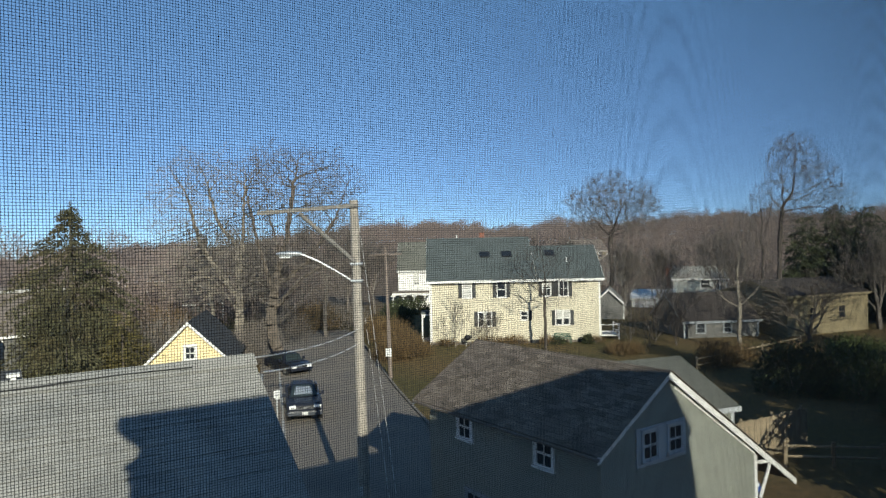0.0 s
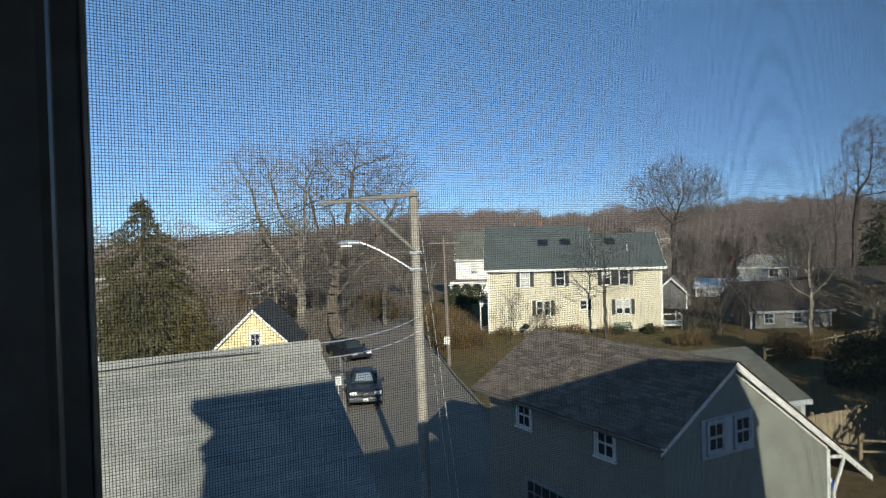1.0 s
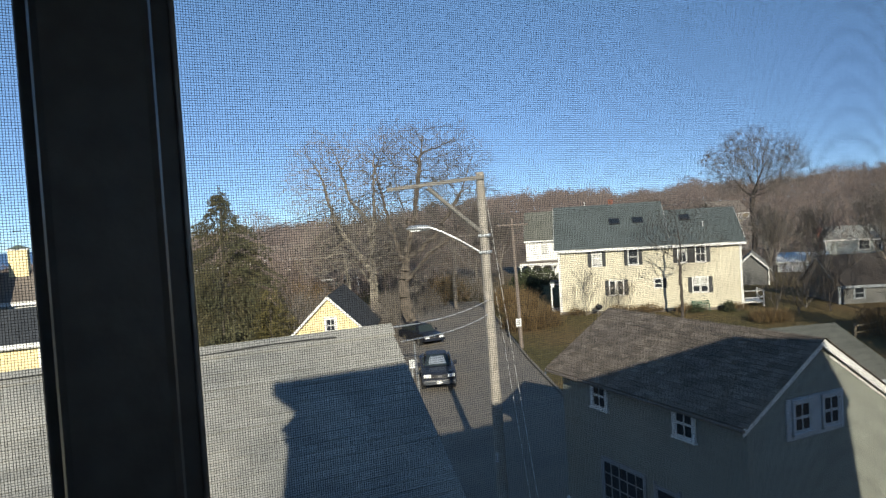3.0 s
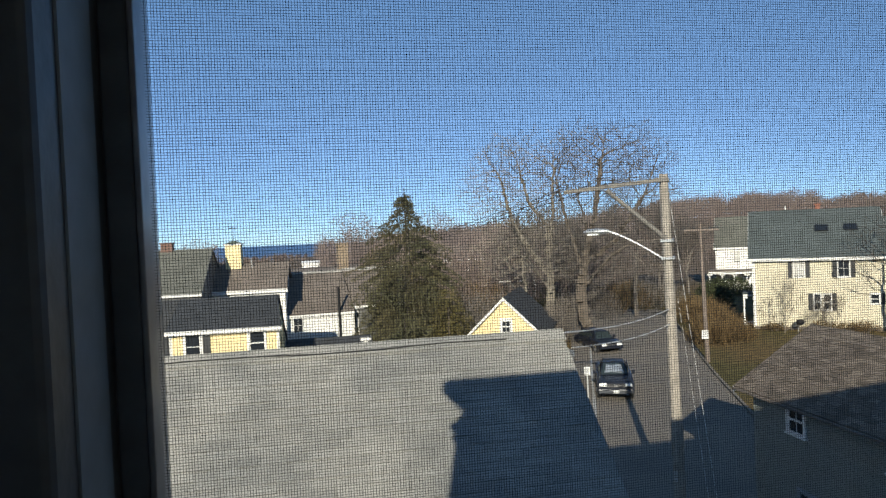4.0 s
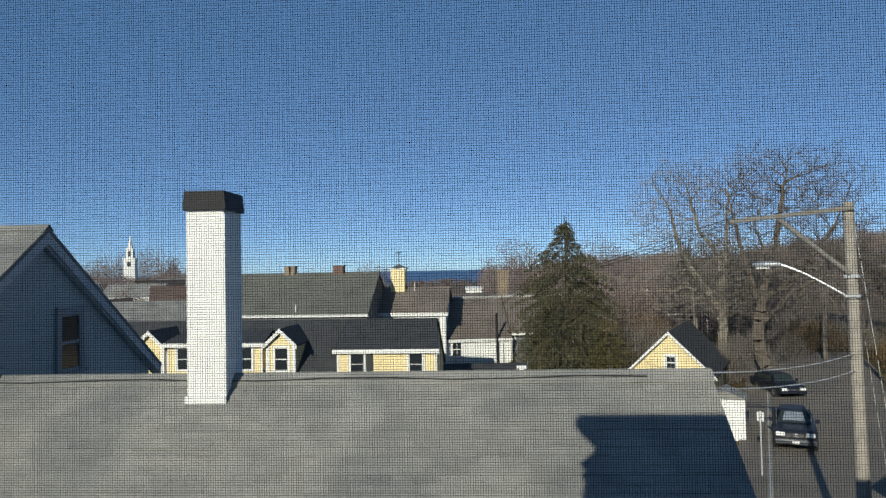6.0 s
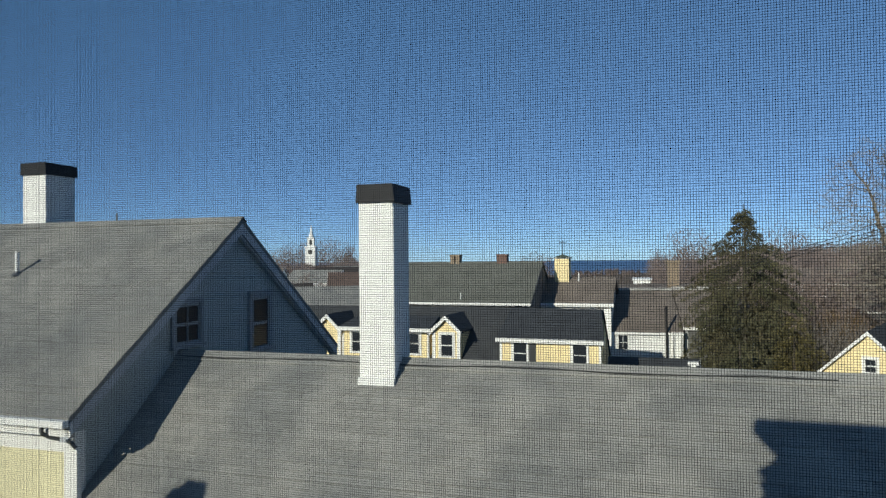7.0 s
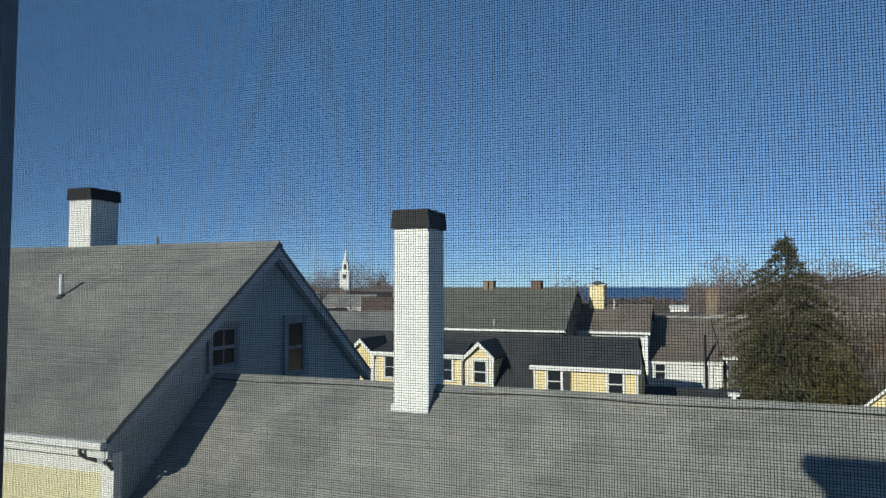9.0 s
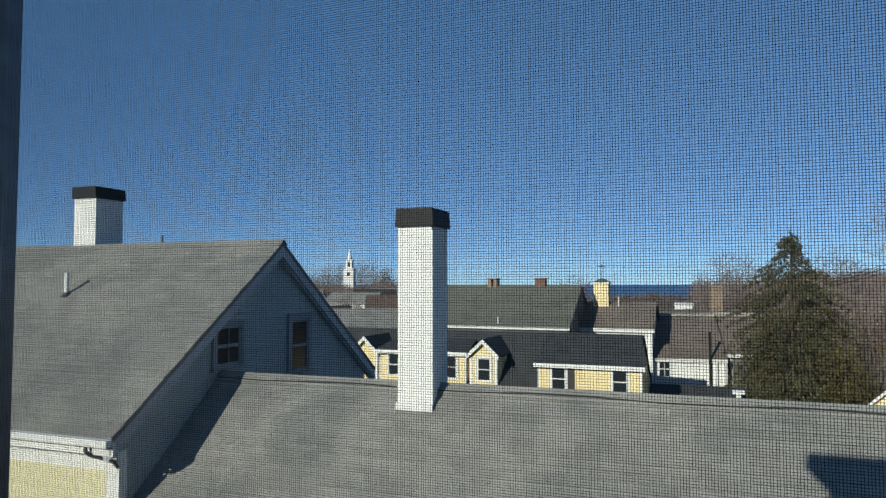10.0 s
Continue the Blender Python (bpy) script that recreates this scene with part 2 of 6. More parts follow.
def box(bm, x0, x1, y0, y1, z0, z1, bevel=0.0):
    vs = [bm.verts.new((x, y, z)) for z in (z0, z1) for x, y in ((x0, y0), (x1, y0), (x1, y1), (x0, y1))]
    fs = [bm.faces.new([vs[i] for i in f]) for f in ((3, 2, 1, 0), (4, 5, 6, 7), (0, 1, 5, 4), (1, 2, 6, 5), (2, 3, 7, 6), (3, 0, 4, 7))]
    if bevel:
        es = list({e for f in fs for e in f.edges})
        bmesh.ops.bevel(bm, geom=es, offset=bevel, segments=2, affect="EDGES", profile=0.5)
    return bm


def boxes(*rows, bevel=0.0):
    bm = bmesh.new()
    for r in rows:
        box(bm, *r, bevel=bevel)
    return bm


def prism(bm, pts, axis, a, b):
    """A polygon in the two axes other than axis, drawn out from a to b."""
    def at(p, d):
        q = list(p)
        q.insert(axis, d)
        return q
    lo = [bm.verts.new(at(p, a)) for p in pts]
    hi = [bm.verts.new(at(p, b)) for p in pts]
    bm.faces.new(lo[::-1])
    bm.faces.new(hi)
    for i in range(len(pts)):
        j = (i + 1) % len(pts)
        bm.faces.new((lo[i], lo[j], hi[j], hi[i]))
    return bm


def tube(bm, p0, p1, r0, r1=None, seg=8):
    p0, p1 = Vector(p0), Vector(p1)
    r1 = r0 if r1 is None else r1
    q = (p1 - p0).to_track_quat("Z", "Y")
    rings = []
    for p, r in ((p0, r0), (p1, r1)):
        rings.append([bm.verts.new(p + q @ Vector((r * math.cos(2 * math.pi * i / seg), r * math.sin(2 * math.pi * i / seg), 0))) for i in range(seg)])
    for i in range(seg):
        j = (i + 1) % seg
        bm.faces.new((rings[0][i], rings[0][j], rings[1][j], rings[1][i]))
    bm.faces.new(rings[0][::-1])
    bm.faces.new(rings[1])
    return bm


def pipe_along(bm, pts, r, seg=6):
    for a, b in zip(pts, pts[1:]):
        tube(bm, a, b, r, r, seg)
    return bm


def sag(p0, p1, drop, k=14):
    p0, p1 = Vector(p0), Vector(p1)
    return [p0.lerp(p1, i / k) - Vector((0, 0, drop * 4 * (i / k) * (1 - i / k))) for i in range(k + 1)]


def raw(name, verts, faces, mat, parent=None, label=""):
    me = bpy.data.meshes.new(name)
    me.from_pydata(verts, [], faces)
    me.update()
    me.materials.append(mat)
    return part(name, me, mat, parent, label)


def height(x, y):
    """The lie of the land: level round the street, a wooded hill ahead and to the right, falling to the sea on the left."""
    r = math.hypot(x, y)
    az = math.degrees(math.atan2(-x, y))
    def ramp(v, a, b):
        k = min(1, max(0, (v - a) / (b - a)))
        return k * k * (3 - 2 * k)
    near = 0.9 * ramp(y, 44, 66) if az < 40 else 0.0
    right = 1 - 0.66 * ramp(az, 3, 19) - 0.34 * ramp(az, 27, 36) if az > -120 else 0
    hill = 13 * ramp(r, 130, 430) * right * (1 + 0.12 * math.sin(az * 0.21) + 0.08 * math.sin(az * 0.55 + 1))
    coast = ramp(az, 20, 36) if az > -120 else ramp(-az, 120, 150)
    fall = -11 * ramp(r, 150, 1050) * coast
    shore = -6 * ramp(az, 34, 40) * ramp(r, 900, 1300) if az > 0 else 0
    return near + hill + fall + shore
# ---- ground, road, water ----
def build_ground():
    radii = [0.0]
    r = 6.0
    while r < 4900:
        radii.append(r)
        r *= 1.12
    radii.append(4900.0)
    steps = 180
    vs, fs = [(0, 0, height(0, 0))], []
    for r in radii[1:]:
        for i in range(steps):
            a = 2 * math.pi * i / steps
            x, y = -r * math.sin(a), r * math.cos(a)
            vs.append((x, y, height(x, y)))
    for i in range(steps):
        fs.append((0, 1 + i, 1 + (i + 1) % steps))
    for k in range(len(radii) - 2):
        a0, b0 = 1 + k * steps, 1 + (k + 1) * steps
        for i in range(steps):
            j = (i + 1) % steps
            fs.append((a0 + i, b0 + i, b0 + j, a0 + j))
    return tagged(raw("ground", vs, fs, GRASS), "patchy winter grass and bare soil over gently rolling ground", "ground", kind="structure")


build_ground()


def strip(name, left, right, lift, mat, label, category):
    """A road surface between two edge lines given as functions of y."""
    ys = [i * 2.0 for i in range(int(left[0] / 2), int(left[1] / 2) + 1)]
    vs, fs = [], []
    for y in ys:
        for k in range(5):
            x = left[2](y) + (right(y) - left[2](y)) * k / 4
            vs.append((x, y, height(x, y) + lift))
    for i in range(len(ys) - 1):
        for k in range(4):
            a = i * 5 + k
            fs.append((a, a + 1, a + 6, a + 5))
    return tagged(raw(name, vs, fs, mat), label, category, kind="structure")


def left_edge(y):
    return -7.6 - 0.254 * (y - 32)


def right_edge(y):
    return -4.2 - 0.254 * (y - 49.3) + (0 if y > 30 else 0.05 * (30 - y))


strip("road", (12, 74, left_edge), right_edge, 0.05, ASPHALT, "worn grey asphalt street running away between the houses", "road")
strip("pavement", (26, 70, lambda y: left_edge(y) - 1.6), lambda y: left_edge(y) - 0.16, 0.14, DIRT, "worn gravelly footpath beside the street", "pavement")
for nm, edge, off in (("kerb_left", left_edge, -0.16), ("kerb_right", right_edge, 0.0)):
    bm = bmesh.new()
    for y in range(26, 70, 4):
        x0, x1 = edge(y) + off, edge(y + 4) + off
        h0, h1 = height(x0, y), height(x1, y + 4)
        vs = [bm.verts.new(p) for p in ((x0, y, h0 - .1), (x0 + .16, y, h0 - .1), (x1 + .16, y + 3.98, h1 - .1), (x1, y + 3.98, h1 - .1),
                                        (x0, y, h0 + .17), (x0 + .16, y, h0 + .17), (x1 + .16, y + 3.98, h1 + .17), (x1, y + 3.98, h1 + .17))]
        for f in ((3, 2, 1, 0), (4, 5, 6, 7), (0, 1, 5, 4), (1, 2, 6, 5), (2, 3, 7, 6), (3, 0, 4, 7)):
            bm.faces.new([vs[i] for i in f])
    tagged(part(nm, bm, CONCRETE if nm == "kerb_left" else ASPHALT), "long worn kerb stones along the street edge", "kerb", kind="structure")

bm = bmesh.new()
vs = [bm.verts.new((-4890 * math.sin(radians(a)) * k, 4890 * math.cos(radians(a)) * k, -8.0)) for k, angles in ((1.0, range(28, 121, 4)), (0.14, range(120, 27, -4))) for a in angles]
bm.faces.new(vs)
tagged(part("water", bm, WATER), "flat deep blue sea reaching to the horizon", "sea", kind="structure")

# ---- building parts ----
def swept(name, pts, r, mat, seg=6):
    """One unbroken round cable through the points."""
    vs, fs = [], []
    pts = [Vector(p) for p in pts]
    for k, p in enumerate(pts):
        d = (pts[min(k + 1, len(pts) - 1)] - pts[max(k - 1, 0)]).normalized()
        a = d.orthogonal().normalized()
        if k:
            a = (prev - d * prev.dot(d)).normalized()
        prev = a
        b = d.cross(a)
        vs += [p + a * (r * math.cos(2 * math.pi * i / seg)) + b * (r * math.sin(2 * math.pi * i / seg)) for i in range(seg)]
    for k in range(len(pts) - 1):
        for i in range(seg):
            j = (i + 1) % seg
            fs.append((k * seg + i, k * seg + j, (k + 1) * seg + j, (k + 1) * seg + i))
    me = bpy.data.meshes.new(name)
    me.from_pydata(vs, [], fs)
    me.materials.append(mat)
    return me



UV = pose(0, 0, 0, 0, 0, 36.3)       # frame of the street block: x along the near ridge, y away from the window


def window(parent, m, w, h, frame_mat=TRIM, cols=2, rows=2, trim=0.1, shutters=(), split=True, wide=0.38, blind=0.0):
    """A sash window flat on a wall: m has x along the wall, -y outwards, z up, its origin at the middle of the opening."""
    bm = boxes((-w / 2 - trim, -w / 2, -0.05, 0.02, -h / 2, h / 2), (w / 2, w / 2 + trim, -0.05, 0.02, -h / 2, h / 2),
               (-w / 2 - trim, w / 2 + trim, -0.06, 0.02, h / 2, h / 2 + trim * 1.2), (-w / 2 - trim * 1.3, w / 2 + trim * 1.3, -0.09, 0.02, -h / 2 - 0.06, -h / 2))
    win = part("window", bm, frame_mat, parent)
    win.matrix_local = m
    part("pane", boxes((-w / 2, w / 2, -0.012, 0.0, -h / 2, h / 2)), GLASS, win)
    bars = [(-w / 2, -w / 2 + 0.045, -0.035, -0.014, -h / 2, h / 2), (w / 2 - 0.045, w / 2, -0.035, -0.014, -h / 2, h / 2),
            (-w / 2, w / 2, -0.035, -0.014, h / 2 - 0.05, h / 2), (-w / 2, w / 2, -0.035, -0.014, -h / 2, -h / 2 + 0.06)]
    if split:
        bars.append((-w / 2, w / 2, -0.037, -0.013, -0.03, 0.03))
    for i in range(1, cols):
        x = -w / 2 + w * i / cols
        bars.append((x - 0.014, x + 0.014, -0.03, -0.013, -h / 2, h / 2))
    for i in range(1, rows):
        z = -h / 2 + h * i / rows
        if not (split and abs(z) < 0.02):
            bars.append((-w / 2, w / 2, -0.031, -0.0125, z - 0.014, z + 0.014))
    part("sash", boxes(*bars), frame_mat, win)
    if blind:
        part("blind", boxes((-w / 2 + 0.05, w / 2 - 0.05, -0.0133, -0.0123, h / 2 - 0.05 - blind * (h - 0.1), h / 2 - 0.05)), BLIND, win, "pale drawn blind")
    if shutters:
        for sx in shutters:
            x0 = sx * (w / 2 + trim + 0.02)
            x1 = x0 + sx * wide
            rows_ = [(min(x0, x1), max(x0, x1), -0.045, 0.0, -h / 2 - 0.03, h / 2 + 0.06)]
            rows_ += [(min(x0, x1) + 0.05, max(x0, x1) - 0.05, -0.06, -0.04, z, z + 0.05) for z in np.arange(-h / 2 + 0.05, h / 2 - 0.05, 0.11)]
            part("shutter", boxes(*rows_), SHUTTER, win, "black louvred shutter")
    return win


def gable_body(x0, x1, y0, y1, z0, ze, yr, zr, z1=None):
    """A solid house body with its ridge along x at (yr, zr)."""
    bm = bmesh.new()
    prism(bm, [(y0, z0), (y1, z0), (y1, z1 if z1 else ze), (yr, zr), (y0, ze)], 0, x0, x1)
    return bm


def roof_slope(x0, x1, ya, za, yb, zb, thick=0.09):
    """One slope as a slab: from the eave (ya, za) to the ridge (yb, zb)."""
    bm = bmesh.new()
    prism(bm, [(ya, za), (yb, zb), (yb, zb - thick), (ya, za - thick)], 0, x0, x1)
    return bm


def rake_boards(parent, x, ya, za, yb, zb, mat=TRIM, wide=0.2, thick=0.05):
    bm = bmesh.new()
    prism(bm, [(ya, za - 0.03), (yb, zb - 0.03), (yb, zb - 0.03 - wide), (ya, za - 0.03 - wide)], 0, x, x + thick)
    return part("rake_board", bm, mat, parent)


def clapboards(parent, mat, x0, x1, z0, z1, y, step=0.11, cut=None, thick=0.022):
    """Lapped boards on a wall facing -y; cut(z) gives the ends of a board under a gable."""
    z = z0
    while z < z1:
        a, b = cut(z + step * 0.9) if cut else (x0, x1)
        if b - a > 0.15:
            bm = bmesh.new()
            prism(bm, [(y - thick, z), (y - 0.004, z + step * 1.08), (y, z + step * 1.08), (y, z)], 0, a, b)
            part("clapboard", bm, mat, parent)
        z += step


def shingle_rows(x0, x1, ya, za, yb, zb, gauge=0.14, wide=0.3, seed=1, lift=0.008):
    """Places of lapped shingles on a slope from the eave (ya, za) up to (yb, zb): corner, width, length along the slope."""
    rnd = random.Random(seed)
    L_ = math.hypot(yb - ya, zb - za)
    dy, dz = (yb - ya) / L_, (zb - za) / L_
    ny, nz = -dz, dy
    if nz < 0:
        ny, nz = -ny, -nz
    out = []
    k = 0
    s = 0.0
    while s < L_ - 0.02:
        x = x0 - (wide * 0.5 if k % 2 else 0) - rnd.random() * 0.06
        while x < x1:
            w = wide * rnd.uniform(0.86, 1.14)
            a, b = max(x, x0), min(x + w - 0.004, x1)
            if b - a > 0.04:
                d = rnd.uniform(-0.006, 0.006)
                e = rnd.uniform(0.0, 0.007)
                out.append((a, b, s + d, min(s + gauge * 1.25, L_), e))
            x += w
        s += gauge
        k += 1
    def place(v, s_, h):
        return (v, ya + dy * s_ + ny * h, za + dz * s_ + nz * h)
    return out, place, lift


def shingle_field(name, parent, mat, x0, x1, ya, za, yb, zb, gauge=0.14, wide=0.3, seed=1, skip=None, label=""):
    rows, place, lift = shingle_rows(x0, x1, ya, za, yb, zb, gauge, wide, seed)
    vs, fs = [], []
    for a, b, s0, s1, e in rows:
        if skip and skip(a, b, s0):
            continue
        k = len(vs)
        vs += [place(a, s0, -0.002), place(b, s0, -0.002), place(b, s0, lift + e), place(a, s0, lift + e), place(a, s1, 0.001), place(b, s1, 0.001)]
        fs += [(k, k + 1, k + 2, k + 3), (k + 3, k + 2, k + 5, k + 4), (k, k + 3, k + 4), (k + 1, k + 5, k + 2)]
    return tagged(raw(name, vs, fs, mat, parent, label), kind="stuff")
# ---- the house that the window belongs to ----
def own_house():
    h = thing("house", UV, "tall house with a dark room behind a screened window", "house")
    part("wall", boxes((-1.2, -0.75, 0.27, 0.42, 0, 11.0), (-0.75, 1.25, 0.27, 0.42, 0, 8.95), (-0.75, 1.25, 0.27, 0.42, 10.45, 11.0)), SIDING_WHITE, h)
    part("wall", boxes((-1.2, -1.05, -4.6, 0.27, 0, 11.0)), SIDING_WHITE, h)
    flank = [(1.25, 0), (10.42, 0), (10.42, 8.5), (9.98, 11.0), (1.25, 11.0)]
    bm = bmesh.new()
    prism(bm, flank, 1, 0.27, 0.42)
    part("wall", bm, SIDING_WHITE, h, "white clapboard wall with a battered end")
    bm = bmesh.new()
    prism(bm, [(10.27, 0), (10.42, 0), (10.42, 8.5), (9.98, 11.0), (9.83, 11.0), (10.27, 8.5)], 1, -4.6, 0.27)
    part("wall", bm, SIDING_WHITE, h)
    # unseen gap left in the back wall so sunlight brightens the room
    part("wall", boxes((-1.05, 0.0, -4.6, -4.45, 0, 11.0), (1.6, 9.83, -4.6, -4.45, 0, 11.0), (0.0, 1.6, -4.6, -4.45, 0, 8.9), (0.0, 1.6, -4.6, -4.45, 10.2, 11.0)), SIDING_WHITE, h)
    part("corner_board", boxes((-1.5, -1.19, 0.1, 0.46, 0, 10.38), (-1.54, -1.17, 0.06, 0.5, 10.38, 10.46)), TRIM, h)
    bm = bmesh.new()
    prism(bm, [(-1.62, 10.98), (-1.62, 11.02), (-1.15, 11.02), (-1.15, 10.42), (-1.46, 10.42), (-1.45, 10.48), (-1.38, 10.52), (-1.32, 10.6), (-1.285, 10.7), (-1.28, 10.79), (-1.32, 10.88), (-1.4, 10.94), (-1.48, 10.965)], 1, 0.42, 0.84)
    part("bracket", bm, TRIM, h)
    bm = boxes((-1.63, 10.0, 0.5, 0.86, 11.02, 11.19))
    prism(bm, [(-5.0, 11.0), (0.5, 11.0), (0.5, 11.19), (-2.2, 11.7), (-5.0, 11.19)], 0, -1.63, 9.95)
    part("roof", bm, SHINGLE_GREY, h)
    part("ceiling_panel", boxes((-1.05, 4.0, -4.0, 0.27, 10.62, 10.7)), PLASTER, h)
    part("floor_panel", boxes((-1.05, 4.0, -4.0, 0.27, 8.0, 8.1)), BOARDS, h)
    # same added gap in the lining, lifting the light on the window frame
    part("room_wall", boxes((-1.05, 0.0, -4.1, -4.0, 8.1, 10.62), (1.6, 4.0, -4.1, -4.0, 8.1, 10.62), (0.0, 1.6, -4.1, -4.0, 8.1, 8.9), (0.0, 1.6, -4.1, -4.0, 10.2, 10.62)), PLASTER, h)
    part("room_wall", boxes((4.0, 4.1, -4.0, 0.27, 8.1, 10.62)), PLASTER, h)
    part("room_wall", boxes((-1.05, -0.99, -4.0, 0.27, 8.1, 10.62)), PLASTER, h)
    # unseen low wing and two stubs, added only for their shadows on the near roof
    wing = thing("house", UV, "unseen low wing with two stubs added to cast shadow bumps", "house")
    part("wall", boxes((-14, -1.21, -6.0, 0.3, 0, 7.6)), SIDING_WHITE, wing)
    bm = bmesh.new()
    prism(bm, [(-6.3, 7.6), (0.5, 7.6), (-2.9, 8.2)], 0, -14.2, -1.21)
    part("roof", bm, SHINGLE_GREY, wing)
    for u0 in (-4.75, -9.3):
        part("chimney", boxes((u0, u0 + 0.5, -0.35, 0.15, 7.4, 9.75), (u0 + 0.08, u0 + 0.42, -0.3, 0.1, 9.75, 9.9)), BRICK_RED, wing)


own_house()


def own_window():
    w = thing("window_1", UV, "black framed double window with fine insect screens", "window", kind="structure")
    part("window_frame", boxes((-0.75, 1.25, 0.29, 0.41, 8.95, 9.0), (-0.75, 1.25, 0.29, 0.41, 10.4, 10.45), (-0.75, -0.71, 0.29, 0.41, 9.0, 10.4), (1.21, 1.25, 0.29, 0.41, 9.0, 10.4), bevel=0.004), FRAME_BLACK, w)
    part("mullion", boxes((-0.101, -0.055, 0.265, 0.372, 9.0, 10.4), bevel=0.004), FRAME_BLACK, w)
    part("screen_frame", boxes((-0.055, -0.0415, 0.343, 0.372, 9.0, 10.4), (1.19, 1.21, 0.343, 0.372, 9.0, 10.4), (-0.0415, 1.19, 0.343, 0.372, 9.0, 9.02), (-0.0415, 1.19, 0.343, 0.372, 10.38, 10.4), bevel=0.0015), FRAME_BLACK, w)
    part("screen_frame", boxes((-0.113, -0.101, 0.343, 0.372, 9.0, 10.4), (-0.71, -0.69, 0.343, 0.372, 9.0, 10.4), bevel=0.0015), FRAME_BLACK, w)
    part("weather_strip", boxes((-0.0415, -0.0386, 0.3425, 0.372, 9.0, 10.4), bevel=0.0008), FRAME_EDGE, w, "worn grey metal bead")
    # thin pale strip painted where sky light falls on the mullion's side
    part("skylit_strip", boxes((-0.0553, -0.0538, 0.29, 0.33, 9.0, 10.4)), FRAME_SKYLIT, w, "paler strip, sky light on the frame side put in its colour")
    part("window_sill", boxes((-0.8, 1.3, 0.1, 0.29, 8.9, 8.95), bevel=0.006), FRAME_BLACK, w)
    p, r = 0.00146, 0.000138
    rnd = random.Random(3)
    for x0, x1 in ((-0.69, -0.113), (-0.0386, 1.19)):
        vs, fs = [], []
        def wire(a, b, o):
            k = len(vs)
            a, b, o = np.array(a), np.array(b), np.array(o)
            y = np.array((0, r, 0))
            for q in (a, b):
                vs.extend([tuple(q + o * math.cos(t) + y * math.sin(t)) for t in [2 * math.pi * i / 6 for i in range(6)]])
            for i in range(6):
                j = (i + 1) % 6
                fs.append((k + i, k + j, k + 6 + j, k + 6 + i))
        x = x0
        while x < x1:
            xa = x + rnd.uniform(-0.12, 0.12) * p
            wire((xa, 0.36, 9.01), (xa, 0.36, 10.39), (r, 0, 0))
            x += p
        z = 9.012
        while z < 10.388:
            za = z + rnd.uniform(-0.1, 0.1) * p
            wire((x0, 0.36, za), (x1, 0.36, za), (0, 0, r))
            z += p
        tagged(raw("screen_mesh", vs, fs, WIRE, w, "fine charcoal insect screen mesh"), kind="stuff")


own_window()


# ---- the near grey roof with the white chimney ----
def near_wing():
    h = thing("house", UV, "neighbouring wing with a weathered grey shingle roof", "house")
    bm = gable_body(-7.69, 3.55, 8.1, 12.4, 0, 6.15, 10.24, 7.95)
    part("wall", bm, SIDING_WHITE, h)
    near = part("roof", roof_slope(-7.69, 3.8, 7.81, 6.08, 10.24, 8.07), SHINGLE_GREY, h, "weathered grey shingle slope")
    part("roof", roof_slope(-7.69, 3.8, 12.67, 6.08, 10.24, 8.07), SHINGLE_GREY, h)
    for ya in (7.81, 12.67):
        rake_boards(h, 3.72, ya, 6.08, 10.24, 8.07)
    bm = bmesh.new()
    prism(bm, [(10.08, 7.96), (10.24, 8.1), (10.4, 7.96), (10.4, 7.985), (10.24, 8.125), (10.08, 7.985)], 0, -7.68, 3.82)
    part("ridge_cap", bm, SHINGLE_GREY, h)
    pts = [(-7.6 + i * 0.95, 10.12 - 0.02 * math.sin(i * 1.7), 8.03 - 0.017 * math.sin(i * 1.7)) for i in range(12)]
    part("cable", swept("cable", pts, 0.012, CABLE_BLACK), CABLE_BLACK, h, "thin black cable lying under the ridge")
    part("gutter", boxes((-7.5, 3.8, 7.7, 7.8, 5.94, 6.04), bevel=0.01), TRIM_GREY, h)
    return h, near


WING_ROOF = near_wing()[1]


def white_chimney(x0, x1, y0, y1, z0, z1, zc, label):
    c = thing("chimney", UV, label, "chimney")
    part("shaft", boxes((x0 + 0.003, x1 - 0.003, y0 + 0.003, y1 - 0.003, z0, z1)), BRICK_WHITE, c)
    bm = bmesh.new()
    e, f = 0.04, 0.015
    prism(bm, [(x0 - e, z1 - 0.03), (x1 + e, z1 - 0.03), (x1 + f, zc), (x0 + f - 2 * f, zc)], 1, y0 - e, y1 + e)
    part("cap", bm, CAP_BLACK, c, "flared dark metal cap")
    part("flashing", boxes((x0 - 0.02, x1 + 0.02, y0 - 0.05, y0 + 0.01, z0 + 0.33, z0 + 0.44)), TRIM, c)
    return c


CHIMNEY = white_chimney(-3.96, -3.38, 9.85, 10.58, 7.4, 10.64, 10.9, "tall white-painted brick chimney with a dark flared cap")
white_chimney(-13.35, -12.67, 11.98, 12.8, 9.9, 11.76, 12.0, "white-painted brick chimney with a dark cap, on the tall roof's ridge")


